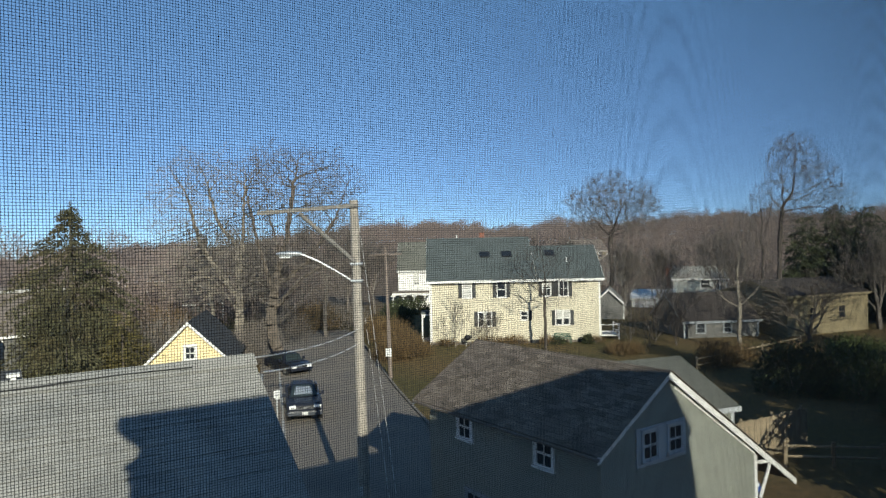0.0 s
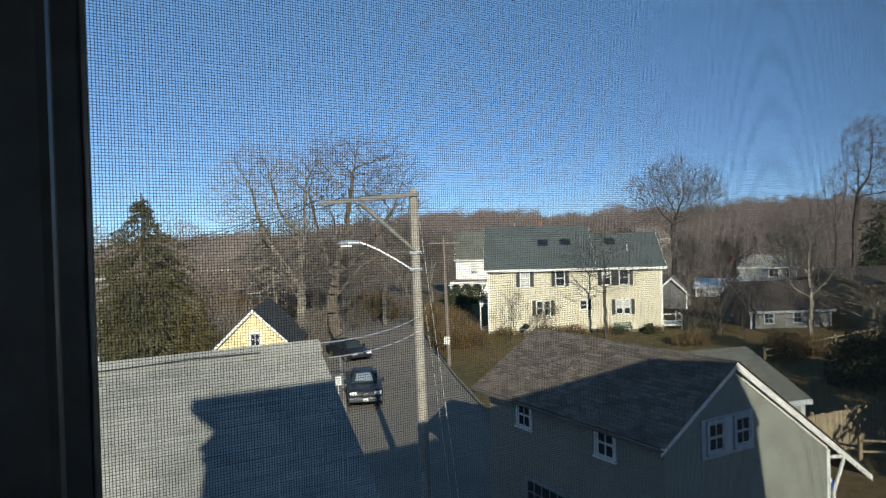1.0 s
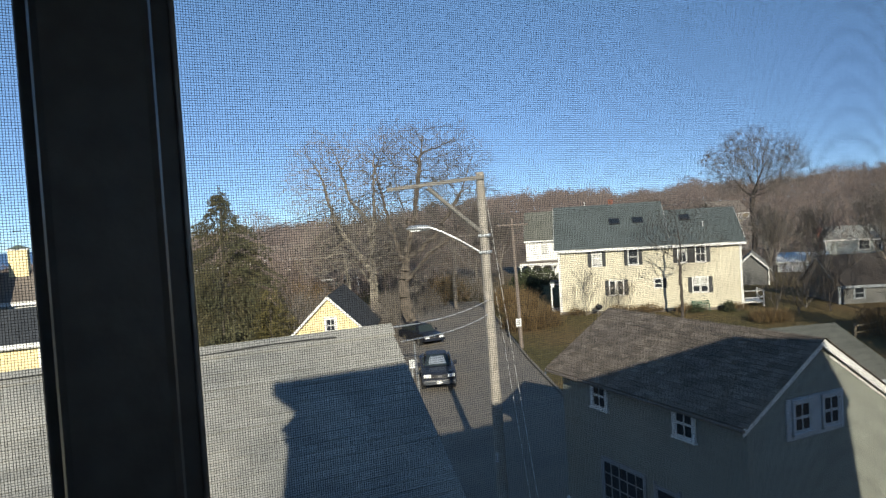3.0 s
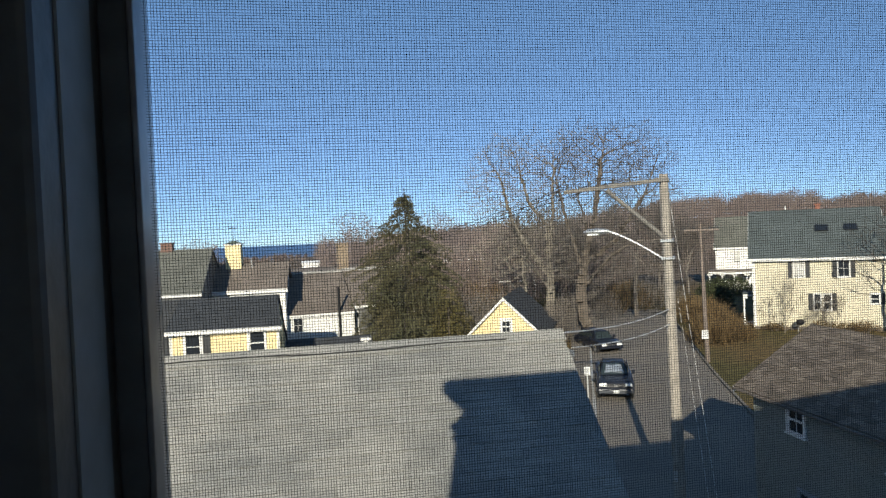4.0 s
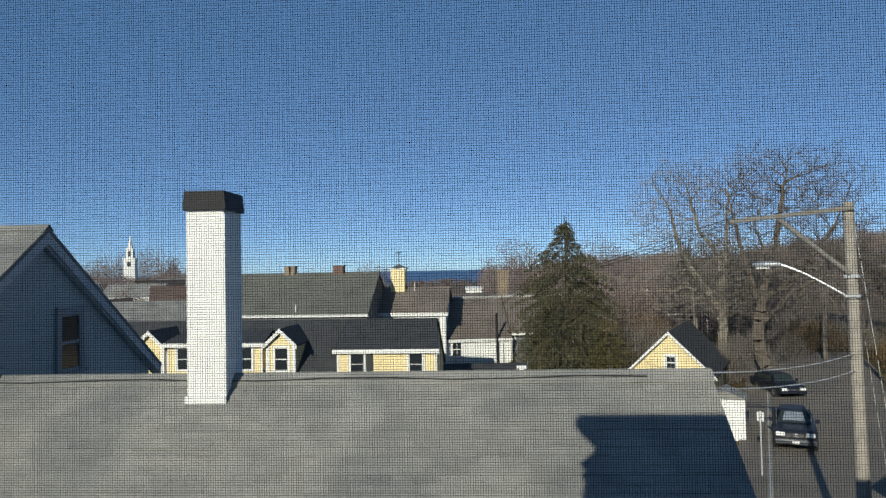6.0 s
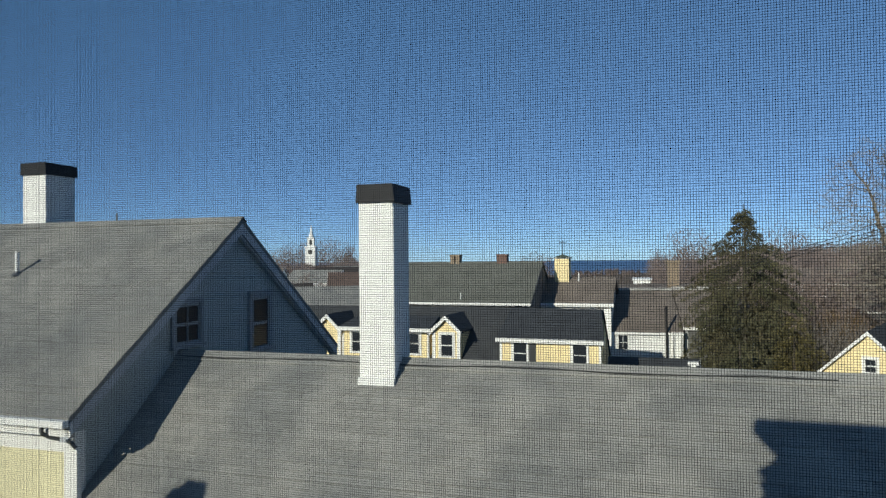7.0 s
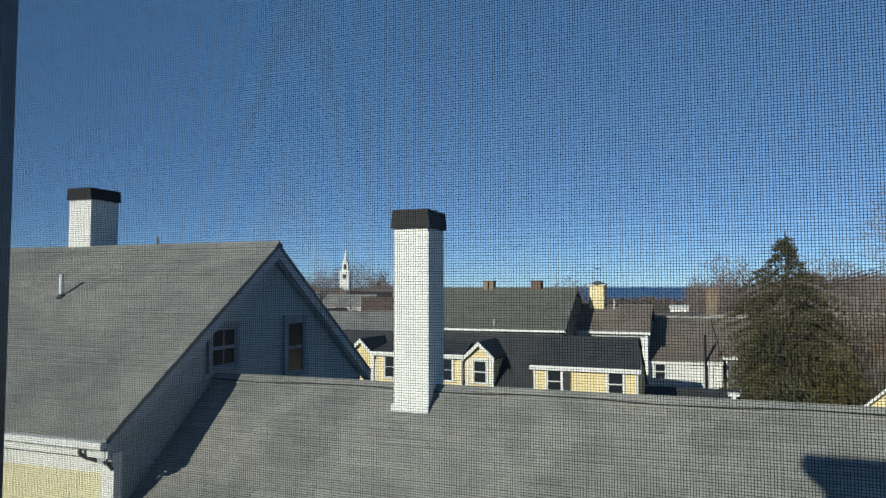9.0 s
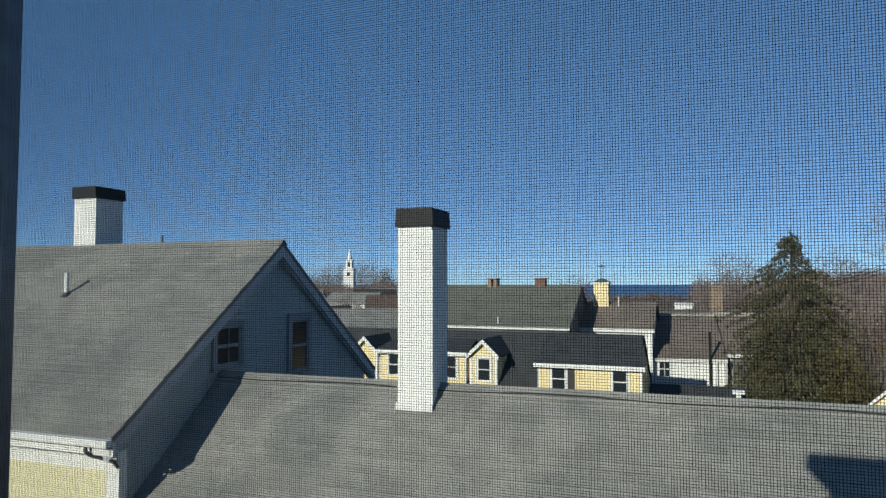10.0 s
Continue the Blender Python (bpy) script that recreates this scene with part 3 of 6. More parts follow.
def gable_house():
    h = thing("house", UV, "tall neighbouring house with a grey shingle roof and shaded gable", "house")
    part("wall", gable_body(-26, -7.69, 7.95, 16.0, 0, 7.55, 12.0, 10.45), SIDING_PALE, h)
    part("roof", roof_slope(-26.2, -7.52, 7.66, 7.47, 12.0, 10.57), SHINGLE_GREY, h)
    part("roof", roof_slope(-26.2, -7.52, 16.34, 7.47, 12.0, 10.57), SHINGLE_GREY, h)
    # rakes and soffits of the shaded gable, greyed in colour
    for ya in (7.66, 16.34):
        rake_boards(h, -7.58, ya, 7.47, 12.0, 10.57, TRIM_GREY, 0.27)
        bm = bmesh.new()
        prism(bm, [(ya, 7.2), (12.0, 10.3), (12.0, 10.22), (ya, 7.12)], 0, -7.69, -7.58)
        part("soffit", bm, TRIM_GREY, h)
    bm = bmesh.new()
    prism(bm, [(11.86, 10.5), (12.0, 10.6), (12.14, 10.5), (12.0, 10.625)], 0, -26.2, -7.51)
    part("ridge_cap", bm, SHINGLE_GREY, h)
    part("gutter", boxes((-26, -7.5, 7.53, 7.65, 7.34, 7.45), bevel=0.015), TRIM, h)
    part("fascia", boxes((-26, -7.5, 7.66, 7.7, 7.2, 7.4)), TRIM, h)
    part("frieze", boxes((-26, -7.69, 7.9, 7.95, 6.9, 7.32)), TRIM, h)
    part("corner_board", boxes((-7.88, -7.665, 7.915, 8.1, 0, 7.2)), TRIM, h)
    bm = bmesh.new()
    pipe_along(bm, [(-7.95, 7.59, 7.36), (-7.95, 7.59, 7.25), (-7.9, 7.66, 7.18), (-7.66, 7.82, 7.08), (-7.62, 7.88, 6.98)], 0.028, 8)
    part("downspout_elbow", bm, LEAD, h, "dark metal elbow under the gutter")
    part("downspout", boxes((-7.66, -7.58, 7.86, 7.95, 2.0, 6.96), bevel=0.012), TRIM, h, "white painted downspout at the corner")
    # window trim with the gable's shade put into its colour
    window(h, pose(-7.67, 10.42, 8.56, 0, 0, 90), 0.7, 0.74, TRIM_DIM, 2, 2, 0.09)
    window(h, pose(-7.67, 12.84, 8.36, 0, 0, 90), 0.66, 1.12, TRIM_DIM, 1, 2, 0.12)
    # gable end boards: shade put into a blue-grey colour, front stays pale yellow
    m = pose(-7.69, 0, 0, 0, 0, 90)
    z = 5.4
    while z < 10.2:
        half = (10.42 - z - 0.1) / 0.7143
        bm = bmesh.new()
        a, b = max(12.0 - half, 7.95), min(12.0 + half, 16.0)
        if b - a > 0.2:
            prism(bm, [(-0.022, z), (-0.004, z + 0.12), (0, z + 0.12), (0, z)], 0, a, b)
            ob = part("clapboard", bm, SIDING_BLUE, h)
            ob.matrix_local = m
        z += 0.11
    clapboards(h, SIDING_PALE, -14.0, -7.88, 5.2, 6.9, 7.95, 0.11)
    bm = bmesh.new()
    tube(bm, (-10.7, 12.0, 10.55), (-10.7, 12.0, 10.78), 0.025, 0.02, 8)
    part("vent_stub", bm, LEAD, h)
    v = thing("vent_pipe", UV, "short white plastic vent pipe on the roof slope", "vent pipe")
    bm = bmesh.new()
    tube(bm, (-11.75, 10.46, 9.42), (-11.75, 10.46, 9.94), 0.045, 0.045, 12)
    part("pipe", bm, TRIM, v)
    bm = bmesh.new()
    tube(bm, (-11.75, 10.46, 9.44), (-11.75, 10.46, 9.53), 0.12, 0.05, 12)
    part("flashing", bm, LEAD, v, "lead flashing collar")
    return h


TALL = gable_house()

# ---- the grey-beige house in the shade ----
RM = pose(0, 0, 0, 0, 0, 35.03)


def saltbox():
    h = thing("house", RM, "grey-beige clapboard house with a lopsided brown shingle roof, half in shade", "house")
    bm = bmesh.new()
    prism(bm, [(12.25, 0), (18.87, 0), (18.87, 3.52), (14.7, 6.3), (12.25, 4.78)], 1, 11.1, 18.4)
    part("wall", bm, SIDING_SAGE, h)
    def slope(xa, za, y0=10.97, y1=19.05):
        b = bmesh.new()
        prism(b, [(xa, za), (14.72, 6.42), (14.72, 6.33), (xa, za - 0.09)], 1, y0, y1)
        return b
    part("roof", slope(12.0, 4.7), SHINGLE_BROWN, h)
    part("roof", slope(20.86, 2.33), SHINGLE_BROWN, h)
    for xa, za in ((12.0, 4.7), (20.86, 2.33)):
        for y in (10.94, 19.02):
            b = bmesh.new()
            prism(b, [(xa, za - 0.02), (14.72, 6.4), (14.72, 6.2), (xa, za - 0.2)], 1, y, y + 0.05)
            part("rake_board", b, TRIM, h)
    b = bmesh.new()
    prism(b, [(18.8, 3.5), (15.1, 5.93), (15.1, 5.87), (18.8, 3.42)], 1, 11.06, 11.1)
    part("frieze", b, TRIM, h)
    part("gutter", boxes((11.92, 12.0, 10.9, 19.0, 4.6, 4.67), bevel=0.01), SHINGLE_UMBER, h)
    part("corner_board", boxes((12.21, 12.33, 11.06, 11.1, 0, 4.6)), SIDING_SAGE, h)
    part("corner_board", boxes((18.76, 18.9, 11.06, 11.1, 0, 3.4)), TRIM, h)
    b = bmesh.new()
    pipe_along(b, [(18.9, 11.02, 3.2), (19.45, 11.02, 3.12), (19.45, 11.02, 2.95), (18.98, 11.02, 2.2), (18.98, 11.02, 0.3)], 0.055, 8)
    part("downspout", b, TRIM, h, "white downspout with an elbow")
    # white surround and sashes, greyed in colour for the shade
    part("panel", boxes((13.5, 15.5, 11.05, 11.1, 4.08, 5.06)), TRIM_GREY, h, "panel round a pair of windows, white greyed for shade")
    for x in (14.0, 15.02):
        window(h, pose(x, 11.045, 4.6, 0, 0, 0), 0.56, 0.72, TRIM_GREY, 2, 2, 0.06)
    for y in (16.5, 13.03):
        window(h, pose(12.24, y, 4.25, 0, 0, -90), 0.62, 0.74, TRIM, 2, 2, 0.09)
    # frames of the shaded side wall, dimmed in colour
    window(h, pose(12.24, 15.55, 1.6, 0, 0, -90), 1.8, 1.5, TRIM_DIM, 5, 4, 0.07, split=False)
    dr = part("door", boxes((-0.42, 0.42, -0.03, 0.02, -1.1, 1.1), (-0.5, -0.42, -0.05, 0.02, -1.1, 1.18), (0.42, 0.5, -0.05, 0.02, -1.1, 1.18)), TRIM_DIM, h)
    dr.matrix_local = pose(12.24, 13.75, 1.2, 0, 0, -90)
    part("pane", boxes((-0.34, 0.34, -0.04, -0.03, -0.9, 1.0)), GLASS, dr)
    def cut(z):
        a = 12.36 if z < 4.75 else 12.25 + (z - 4.78) / 0.62 + 0.1
        b_ = 18.76 if z < 3.5 else 14.7 + (6.25 - z) / 0.667 - 0.05
        return a, b_
    clapboards(h, SIDING_SAGE, 12.3, 18.8, 1.2, 6.1, 11.1, 0.105, cut)
    m = pose(12.25, 0, 0, 0, 0, -90)
    z = 0.4
    while z < 4.6:
        b = bmesh.new()
        prism(b, [(-0.022, z), (-0.004, z + 0.115), (0, z + 0.115), (0, z)], 0, -18.4, -11.1)
        ob = part("clapboard", b, SIDING_SAGE, h)
        ob.matrix_local = m
        z += 0.105
    return h


SALT = saltbox()


# ---- houses across and further off: one plain builder ----
def plain_house(m, L, W, ze, zr, wall, roof, label, wins=(), over=0.35, base=0.0, rake=TRIM, name="house"):
    """A gabled house: x along the front from 0 to L, y back from 0 to W, its ridge along x. wins: (face, along, z, w, h, shutters)."""
    h = thing(name, m, label, "house" if name == "house" else name)
    part("wall", gable_body(0, L, 0, W, base - 1.5, ze, W / 2, zr - 0.05), wall, h)
    k = (zr - ze) / (W / 2)
    for ya, s in ((-over, 1), (W + over, -1)):
        part("roof", roof_slope(-over, L + over, ya, ze - k * over, W / 2, zr + 0.02, 0.12), roof, h)
        for x in (-over - 0.02, L + over - 0.03):
            rake_boards(h, x, ya, ze - k * over, W / 2, zr + 0.02, rake, 0.22)
    part("fascia", boxes((-over, L + over, -over - 0.06, -over, ze - k * over - 0.24, ze - k * over - 0.02)), rake, h)
    for x in (0, L):
        part("corner_board", boxes((x - 0.1, x + 0.1, -0.03, 0.1, base - 1.4, ze - 0.1)), rake, h)
    for face, a, z, w, hh, _ in wins:
        mm = pose(a, -0.005, z) if face == "front" else pose(L + 0.005, a, z, 0, 0, 90) if face == "right" else pose(-0.005, a, z, 0, 0, -90)
        window(h, mm, w, hh, rake, 2 if w > 0.5 else 1, 2, 0.1)
    return h


def gable_front(m, W, depth, ze, zr, wall, roof, label, wins=(), over=0.3, name="house"):
    """A house whose gable faces the front: x across from -W/2 to W/2, ridge along y."""
    h = thing(name, m, label, "house" if name == "house" else name)
    b = bmesh.new()
    prism(b, [(-W / 2, -1), (W / 2, -1), (W / 2, ze), (0, zr - 0.05), (-W / 2, ze)], 1, 0, depth)
    part("wall", b, wall, h)
    k = (zr - ze) / (W / 2)
    for s in (-1, 1):
        b = bmesh.new()
        prism(b, [(s * (W / 2 + over), ze - k * over), (0, zr + 0.04), (0, zr - 0.06), (s * (W / 2 + over), ze - k * over - 0.1)], 1, -over, depth + over)
        part("roof", b, roof, h)
        b = bmesh.new()
        prism(b, [(s * (W / 2 + over), ze - k * over - 0.02), (0, zr + 0.02), (0, zr - 0.2), (s * (W / 2 + over), ze - k * over - 0.22)], 1, -over - 0.04, -over)
        part("rake_board", b, TRIM, h)
    for x, z, w, hh in wins:
        window(h, pose(x, -0.005, z), w, hh, TRIM, 2, 2, 0.14)
    return h


plain_house(pose(8.15, 28.68, 0, 0, 0, 20), 5.0, 7.5, 2.45, 4.0, SIDING_SAGE, SHINGLE_OLIVE, "low garage with a brown shingle roof behind the grey-beige house", (), 0.25, 0.0, TRIM_GREY, "garage")

# cream house facing the street
GC = 0.75
CREAM = plain_house(pose(-1.23, 62, 0), 9.3, 10.2, 6.95, 10.6, SIDING_CREAM, SHINGLE_GREEN,
                    "large cream clapboard house with black shutters and a grey-green roof", (), 0.4, GC)


def cream_wing():
    """The lower-ridged half of the cream house and the windows along its whole front."""
    for board in [c for c in CREAM.children if c.name.startswith("corner_board")]:
        if max(v[0] for v in board.bound_box) > 5:
            bpy.data.objects.remove(board)
    part("wall", gable_body(9.3, 15.5, 0, 7.7, GC - 1.5, 6.95, 3.85, 9.6), SIDING_CREAM, CREAM)
    k = 3.65 / 5.1
    for ya in (-0.4, 8.1):
        part("roof", roof_slope(9.72, 15.9, ya, 6.95 - k * 0.4, 3.85, 9.72, 0.12), SHINGLE_GREEN, CREAM)
        rake_boards(CREAM, 15.88, ya, 6.95 - k * 0.4, 3.85, 9.72, TRIM, 0.22)
    part("fascia", boxes((9.7, 15.9, -0.46, -0.4, 6.95 - k * 0.4 - 0.24, 6.95 - k * 0.4 - 0.02)), TRIM, CREAM)
    part("frieze", boxes((0.1, 15.4, -0.03, 0.0, 6.45, 6.62)), TRIM, CREAM)
    part("corner_board", boxes((15.4, 15.58, -0.03, 0.1, GC - 1.4, 6.85)), TRIM, CREAM)
    for x, z, w, h, sides, blind in ((3.33, 5.75, 0.8, 1.4, (-1, 1), 0.95), (6.5, 5.75, 0.8, 1.4, (-1, 1), 0.0), (10.66, 5.75, 0.72, 1.4, (-1, 1), 0.4), (12.2, 5.75, 0.8, 1.4, (-1, 1), 0.0),
                                     (4.6, 3.05, 0.52, 1.3, (-1,), 0.0), (5.3, 3.05, 0.52, 1.3, (1,), 0.0), (8.55, 3.3, 0.62, 0.8, (1,), 0.0),
                                     (11.75, 3.05, 0.58, 1.3, (-1,), 0.6), (12.42, 3.05, 0.58, 1.3, (1,), 0.6)):
        window(CREAM, pose(x, -0.005, z), w, h, TRIM, 2 if h > 1.35 else 1, 2, 0.055, sides, True, 0.32, blind)


cream_wing()
for x in (5.2, 7.3, 11.4):
    s = part("skylight", boxes((-0.5, 0.5, 0, 0.08, -0.45, 0.45), bevel=0.01), SHUTTER, CREAM)
    s.matrix_local = pose(x, 2.75 - 0.02, 6.95 + 2.75 * 0.716 + 0.1, -54.4, 0, 0)
    part("pane", boxes((-0.42, 0.42, -0.012, 0.0, -0.37, 0.37)), GLASS, s)
part("chimney", boxes((4.9, 5.3, 5.3, 5.8, 9.8, 11.1), (4.85, 5.35, 5.25, 5.85, 10.95, 11.1)), BRICK_RED, CREAM)
for x, y in ((2.6, 5.2), (12.8, 1.6)):
    bm = bmesh.new()
    z0 = 6.95 + min(y, 10.2 - y) * 0.706
    tube(bm, (x, y, z0 - 0.1), (x, y, z0 + 0.5), 0.05, 0.05, 8)
    part("vent_pipe", bm, TRIM, CREAM)
part("foundation", boxes((-0.02, 15.52, -0.04, 0.0, -0.5, 1.02)), DIRT, CREAM)
for x in (9.2, 13.4):
    part("basement_window", boxes((x, x + 0.7, -0.07, -0.03, 0.75, 1.1)), SHUTTER, CREAM)


def porch_deck():
    d = thing("deck", pose(14.4, 62.6, 0), "small white railed deck beside the cream house", "deck")
    part("floor_board", boxes((0, 1.8, 0, 2.2, 1.2, 1.32)), TRIM, d)
    for x in (0.05, 1.7):
        for y in (0.05, 2.1):
            part("post", boxes((x, x + 0.1, y, y + 0.1, 0.3, 2.3)), TRIM, d)
    for z in (1.6, 2.2):
        part("rail", boxes((0.1, 1.75, 0.06, 0.12, z, z + 0.07)), TRIM, d)
        part("rail", boxes((1.72, 1.78, 0.1, 2.1, z, z + 0.07)), TRIM, d)


porch_deck()

def side_porch():
    """A small entry porch at the street end of the cream house."""
    part("porch_roof", boxes((-1.0, -0.02, 1.6, 3.6, 3.5, 3.66), bevel=0.02), SHINGLE_GREEN, CREAM)
    part("porch_trim", boxes((-0.96, -0.06, 1.64, 1.72, 3.34, 3.5)), TRIM, CREAM)
    part("porch_floor", boxes((-0.95, -0.02, 1.7, 3.5, 0.4, 1.0)), CONCRETE, CREAM)
    part("porch_post", boxes((-0.92, -0.8, 1.7, 1.82, 1.0, 3.34)), TRIM, CREAM)
    part("bracket", boxes((-0.8, -0.6, 1.72, 1.8, 3.14, 3.34)), TRIM, CREAM)
    part("side_door", boxes((-0.06, -0.005, 2.2, 3.1, 1.0, 3.05)), SHUTTER, CREAM)


side_porch()

# white house with a porch, up the street
WH = plain_house(pose(-6.5, 98.5, 1.0), 4.6, 8.0, 5.75, 9.6, SIDING_WHITE, SHINGLE_OLIVE, "white two-storey house with a turned-post porch", (), 0.3)
window(WH, pose(2.55, -0.005, 4.2), 0.85, 1.6, TRIM, 2, 2, 0.1, blind=0.9)
part("porch_roof", boxes((-0.9, 4.7, -2.6, 0, 2.35, 2.55)), SHINGLE_UMBER, WH)
part("porch_trim", boxes((-0.85, 4.65, -2.55, -2.45, 2.05, 2.35)), TRIM, WH)
for x in (-0.8, 0.7, 2.2, 3.7):
    part("porch_post", boxes((x, x + 0.14, -2.5, -2.36, -0.3, 2.05), (x - 0.25, x + 0.4, -2.5, -2.4, 1.85, 2.05)), TRIM, WH)

# yellow gable beside the street
gable_front(pose(-17.06, 44.9, 0.0, 0, 0, 12), 5.4, 9, 2.52, 5.13, SIDING_YELLOW, SHINGLE_DARK, "small yellow clapboard house with a white-trimmed gable", [(0.1, 3.05, 0.62, 0.85)])

# ---- the yellow row and its neighbours towards the sea ----
CM = pose(0, 0, 0, 0, 0, 34)


def yellow_row():
    h = thing("house", CM, "long yellow clapboard house with dormers in a charcoal roof", "house")
    part("wall", gable_body(-27, -4.5, 41.9, 49.6, -2, 3.2, 45.6, 6.15, 2.8), SIDING_YELLOW, h)
    part("roof", roof_slope(-27.2, -4.4, 41.3, 2.8, 45.6, 6.3, 0.12), SHINGLE_DARK, h)
    part("roof", roof_slope(-27.2, -4.4, 49.8, 2.8, 45.6, 6.3, 0.12), SHINGLE_DARK, h)
    def dormer(x0, x1, ze, zr=None, trim=0.3, back=(45.5, 6.22)):
        d = part("dormer", boxes((x0, x1, 41.6, 44.6, 2.4, ze)), SIDING_YELLOW, h, "yellow clapboard dormer")
        if zr:
            xm = (x0 + x1) / 2
            b = bmesh.new()
            prism(b, [(x0, ze - 0.01), (x1, ze - 0.01), (xm, zr - 0.1)], 1, 41.61, 44.6)
            part("gable", b, SIDING_YELLOW, d)
            for xa in (x0 - 0.15, x1 + 0.15):
                b = bmesh.new()
                prism(b, [(xa, ze - 0.12), (xm, zr), (xm, zr - 0.1), (xa, ze - 0.22)], 1, 41.4, 45.2)
                part("roof", b, SHINGLE_DARK, d)
                b = bmesh.new()
                prism(b, [(xa, ze - 0.12), (xm, zr), (xm, zr - 0.28), (xa, ze - 0.4)], 1, 41.34, 41.4)
                part("rake_board", b, TRIM, d)
        else:
            b = bmesh.new()
            prism(b, [(41.35, ze), (back[0], back[1]), (back[0], back[1] + 0.1), (41.35, ze + 0.12)], 0, x0 - 0.2, x1 + 0.2)
            for v in b.verts:
                if v.co.y > 44 and v.co.x > x1:
                    v.co.x -= 0.6
            part("roof", b, SHINGLE_DARK, d)
            part("fascia", boxes((x0 - 0.2, x1 + 0.2, 41.28, 41.35, ze - 0.13, ze + 0.12)), TRIM, d)
        for x in (x0 + trim / 2, x1 - trim / 2):
            part("corner_board", boxes((x - trim / 2 - 0.01, x + trim / 2 + 0.01, 41.57, 41.75, 2.4, ze - 0.14)), TRIM, d)
        return d
    d = dormer(-10.45, -4.15, 4.6, None, 0.12)
    for x in (-9.15, -5.45):
        window(d, pose(x, 41.59, 3.76), 0.88, 1.4, TRIM, 1, 2, 0.13)
    part("shutter", boxes((-8.56, -8.15, 41.54, 41.59, 3.06, 4.45)), SHUTTER, d)
    d = dormer(-15.0, -13.1, 5.15, 6.05, 0.2)
    window(d, pose(-14.0, 41.59, 4.1), 0.86, 1.45, TRIM, 1, 2, 0.13)
    d = dormer(-23.7, -21.75, 5.05, 6.0, 0.2)
    d = dormer(-21.6, -15.25, 5.05, None, 0.1, (44.7, 5.62))
    for x in (-20.45, -16.35):
        window(d, pose(x, 41.59, 4.14), 0.88, 1.42, TRIM, 1, 2, 0.13)
    # tall block behind with the olive-grey roof
    b = thing("house", CM, "long house with a broad olive-grey shingle roof and white eave", "house")
    # dark grey puts the shade of the end wall into its colour
    part("wall", gable_body(-22.8, -10.28, 49.95, 59.4, -2, 6.3, 54.7, 9.35), SIDING_GREY, b)
    part("roof", roof_slope(-23.0, -10.2, 49.7, 6.32, 54.7, 9.5, 0.15), SHINGLE_OLIVE, b)
    part("roof", roof_slope(-23.0, -10.2, 59.7, 6.32, 54.7, 9.5, 0.15), SHINGLE_OLIVE, b)
    # rake darkened in colour along with the shaded end wall
    part("rake_board", roof_slope(-10.2, -10.16, 49.7, 6.3, 54.7, 9.48, 0.2), SIDING_GREY, b)
    part("fascia", boxes((-23.0, -10.16, 49.62, 49.7, 6.16, 6.33)), TRIM, b)
    for x, w in ((-18.1, 0.35), (-17.6, 0.35), (-14.0, 0.85)):
        part("chimney", boxes((x, x + w, 54.4, 55.1, 9.0, 9.95), (x - 0.04, x + w + 0.04, 54.36, 55.14, 9.95, 10.07)), BRICK_TAN if x < -16 else BRICK_DULL, b)
    bm = bmesh.new()
    tube(bm, (-15.8, 50.1, 6.4), (-15.8, 50.1, 7.1), 0.05, 0.05, 8)
    part("vent_pipe", bm, TRIM, b)
    # lower continuation with the cupola
    f = thing("house", CM, "lower house with a grey-brown roof and white eave", "house")
    part("wall", gable_body(-10.27, -4.85, 54.25, 60.1, -2, 6.05, 57.2, 7.95), SIDING_WHITE, f)
    part("roof", roof_slope(-10.27, -4.6, 54.0, 6.07, 57.2, 8.11, 0.15), SHINGLE_UMBER, f)
    part("roof", roof_slope(-10.27, -4.6, 60.4, 6.07, 57.2, 8.11, 0.15), SHINGLE_UMBER, f)
    part("fascia", boxes((-10.27, -4.55, 53.92, 54.0, 5.85, 6.1)), TRIM, f)
    part("corner_board", boxes((-4.98, -4.76, 54.15, 54.35, -1, 5.85)), TRIM, f)
    bm = bmesh.new()
    tube(bm, (-7.6, 56.7, 7.7), (-7.6, 56.7, 8.5), 0.05, 0.05, 8)
    part("vent_pipe", bm, TRIM, f)
    c = thing("cupola", CM @ pose(-9.0, 57.2, 8.11), "small yellow louvred cupola with a low dark cap", "cupola")
    part("body", boxes((-0.6, 0.6, -0.6, 0.6, -0.45, 1.55)), SIDING_YELLOW, c)
    part("cornice", boxes((-0.7, 0.7, -0.7, 0.7, 1.55, 1.63)), TRIM, c)
    bm = bmesh.new()
    tube(bm, (0, 0, 1.63), (0, 0, 1.82), 0.86, 0.32, 8)
    tube(bm, (0, 0, 1.82), (0, 0, 1.92), 0.32, 0.08, 8)
    part("dome", bm, COPPER, c)
    bm = bmesh.new()
    tube(bm, (0, 0, 1.85), (0, 0, 3.1), 0.025, 0.02, 6)
    box(bm, -0.3, 0.3, -0.015, 0.015, 2.9, 2.96)
    part("weathervane", bm, CAP_BLACK, c)


yellow_row()
EM = pose(-34.6, 42.8, 0, 0, 0, 45)
EH = plain_house(EM, 5.25, 9.4, 3.93, 6.92, SIDING_WHITE, SHINGLE_UMBER, "small white clapboard house with a grey-brown roof", [("front", 0.8, 3.03, 0.78, 1.2, False)], 0.12)
bm = bmesh.new()
tube(bm, (4.1, -0.2, 0.5), (4.1, -0.2, 5.9), 0.09, 0.09, 10)
part("stove_pipe", bm, CAP_BLACK, EH, "tall black stove pipe")
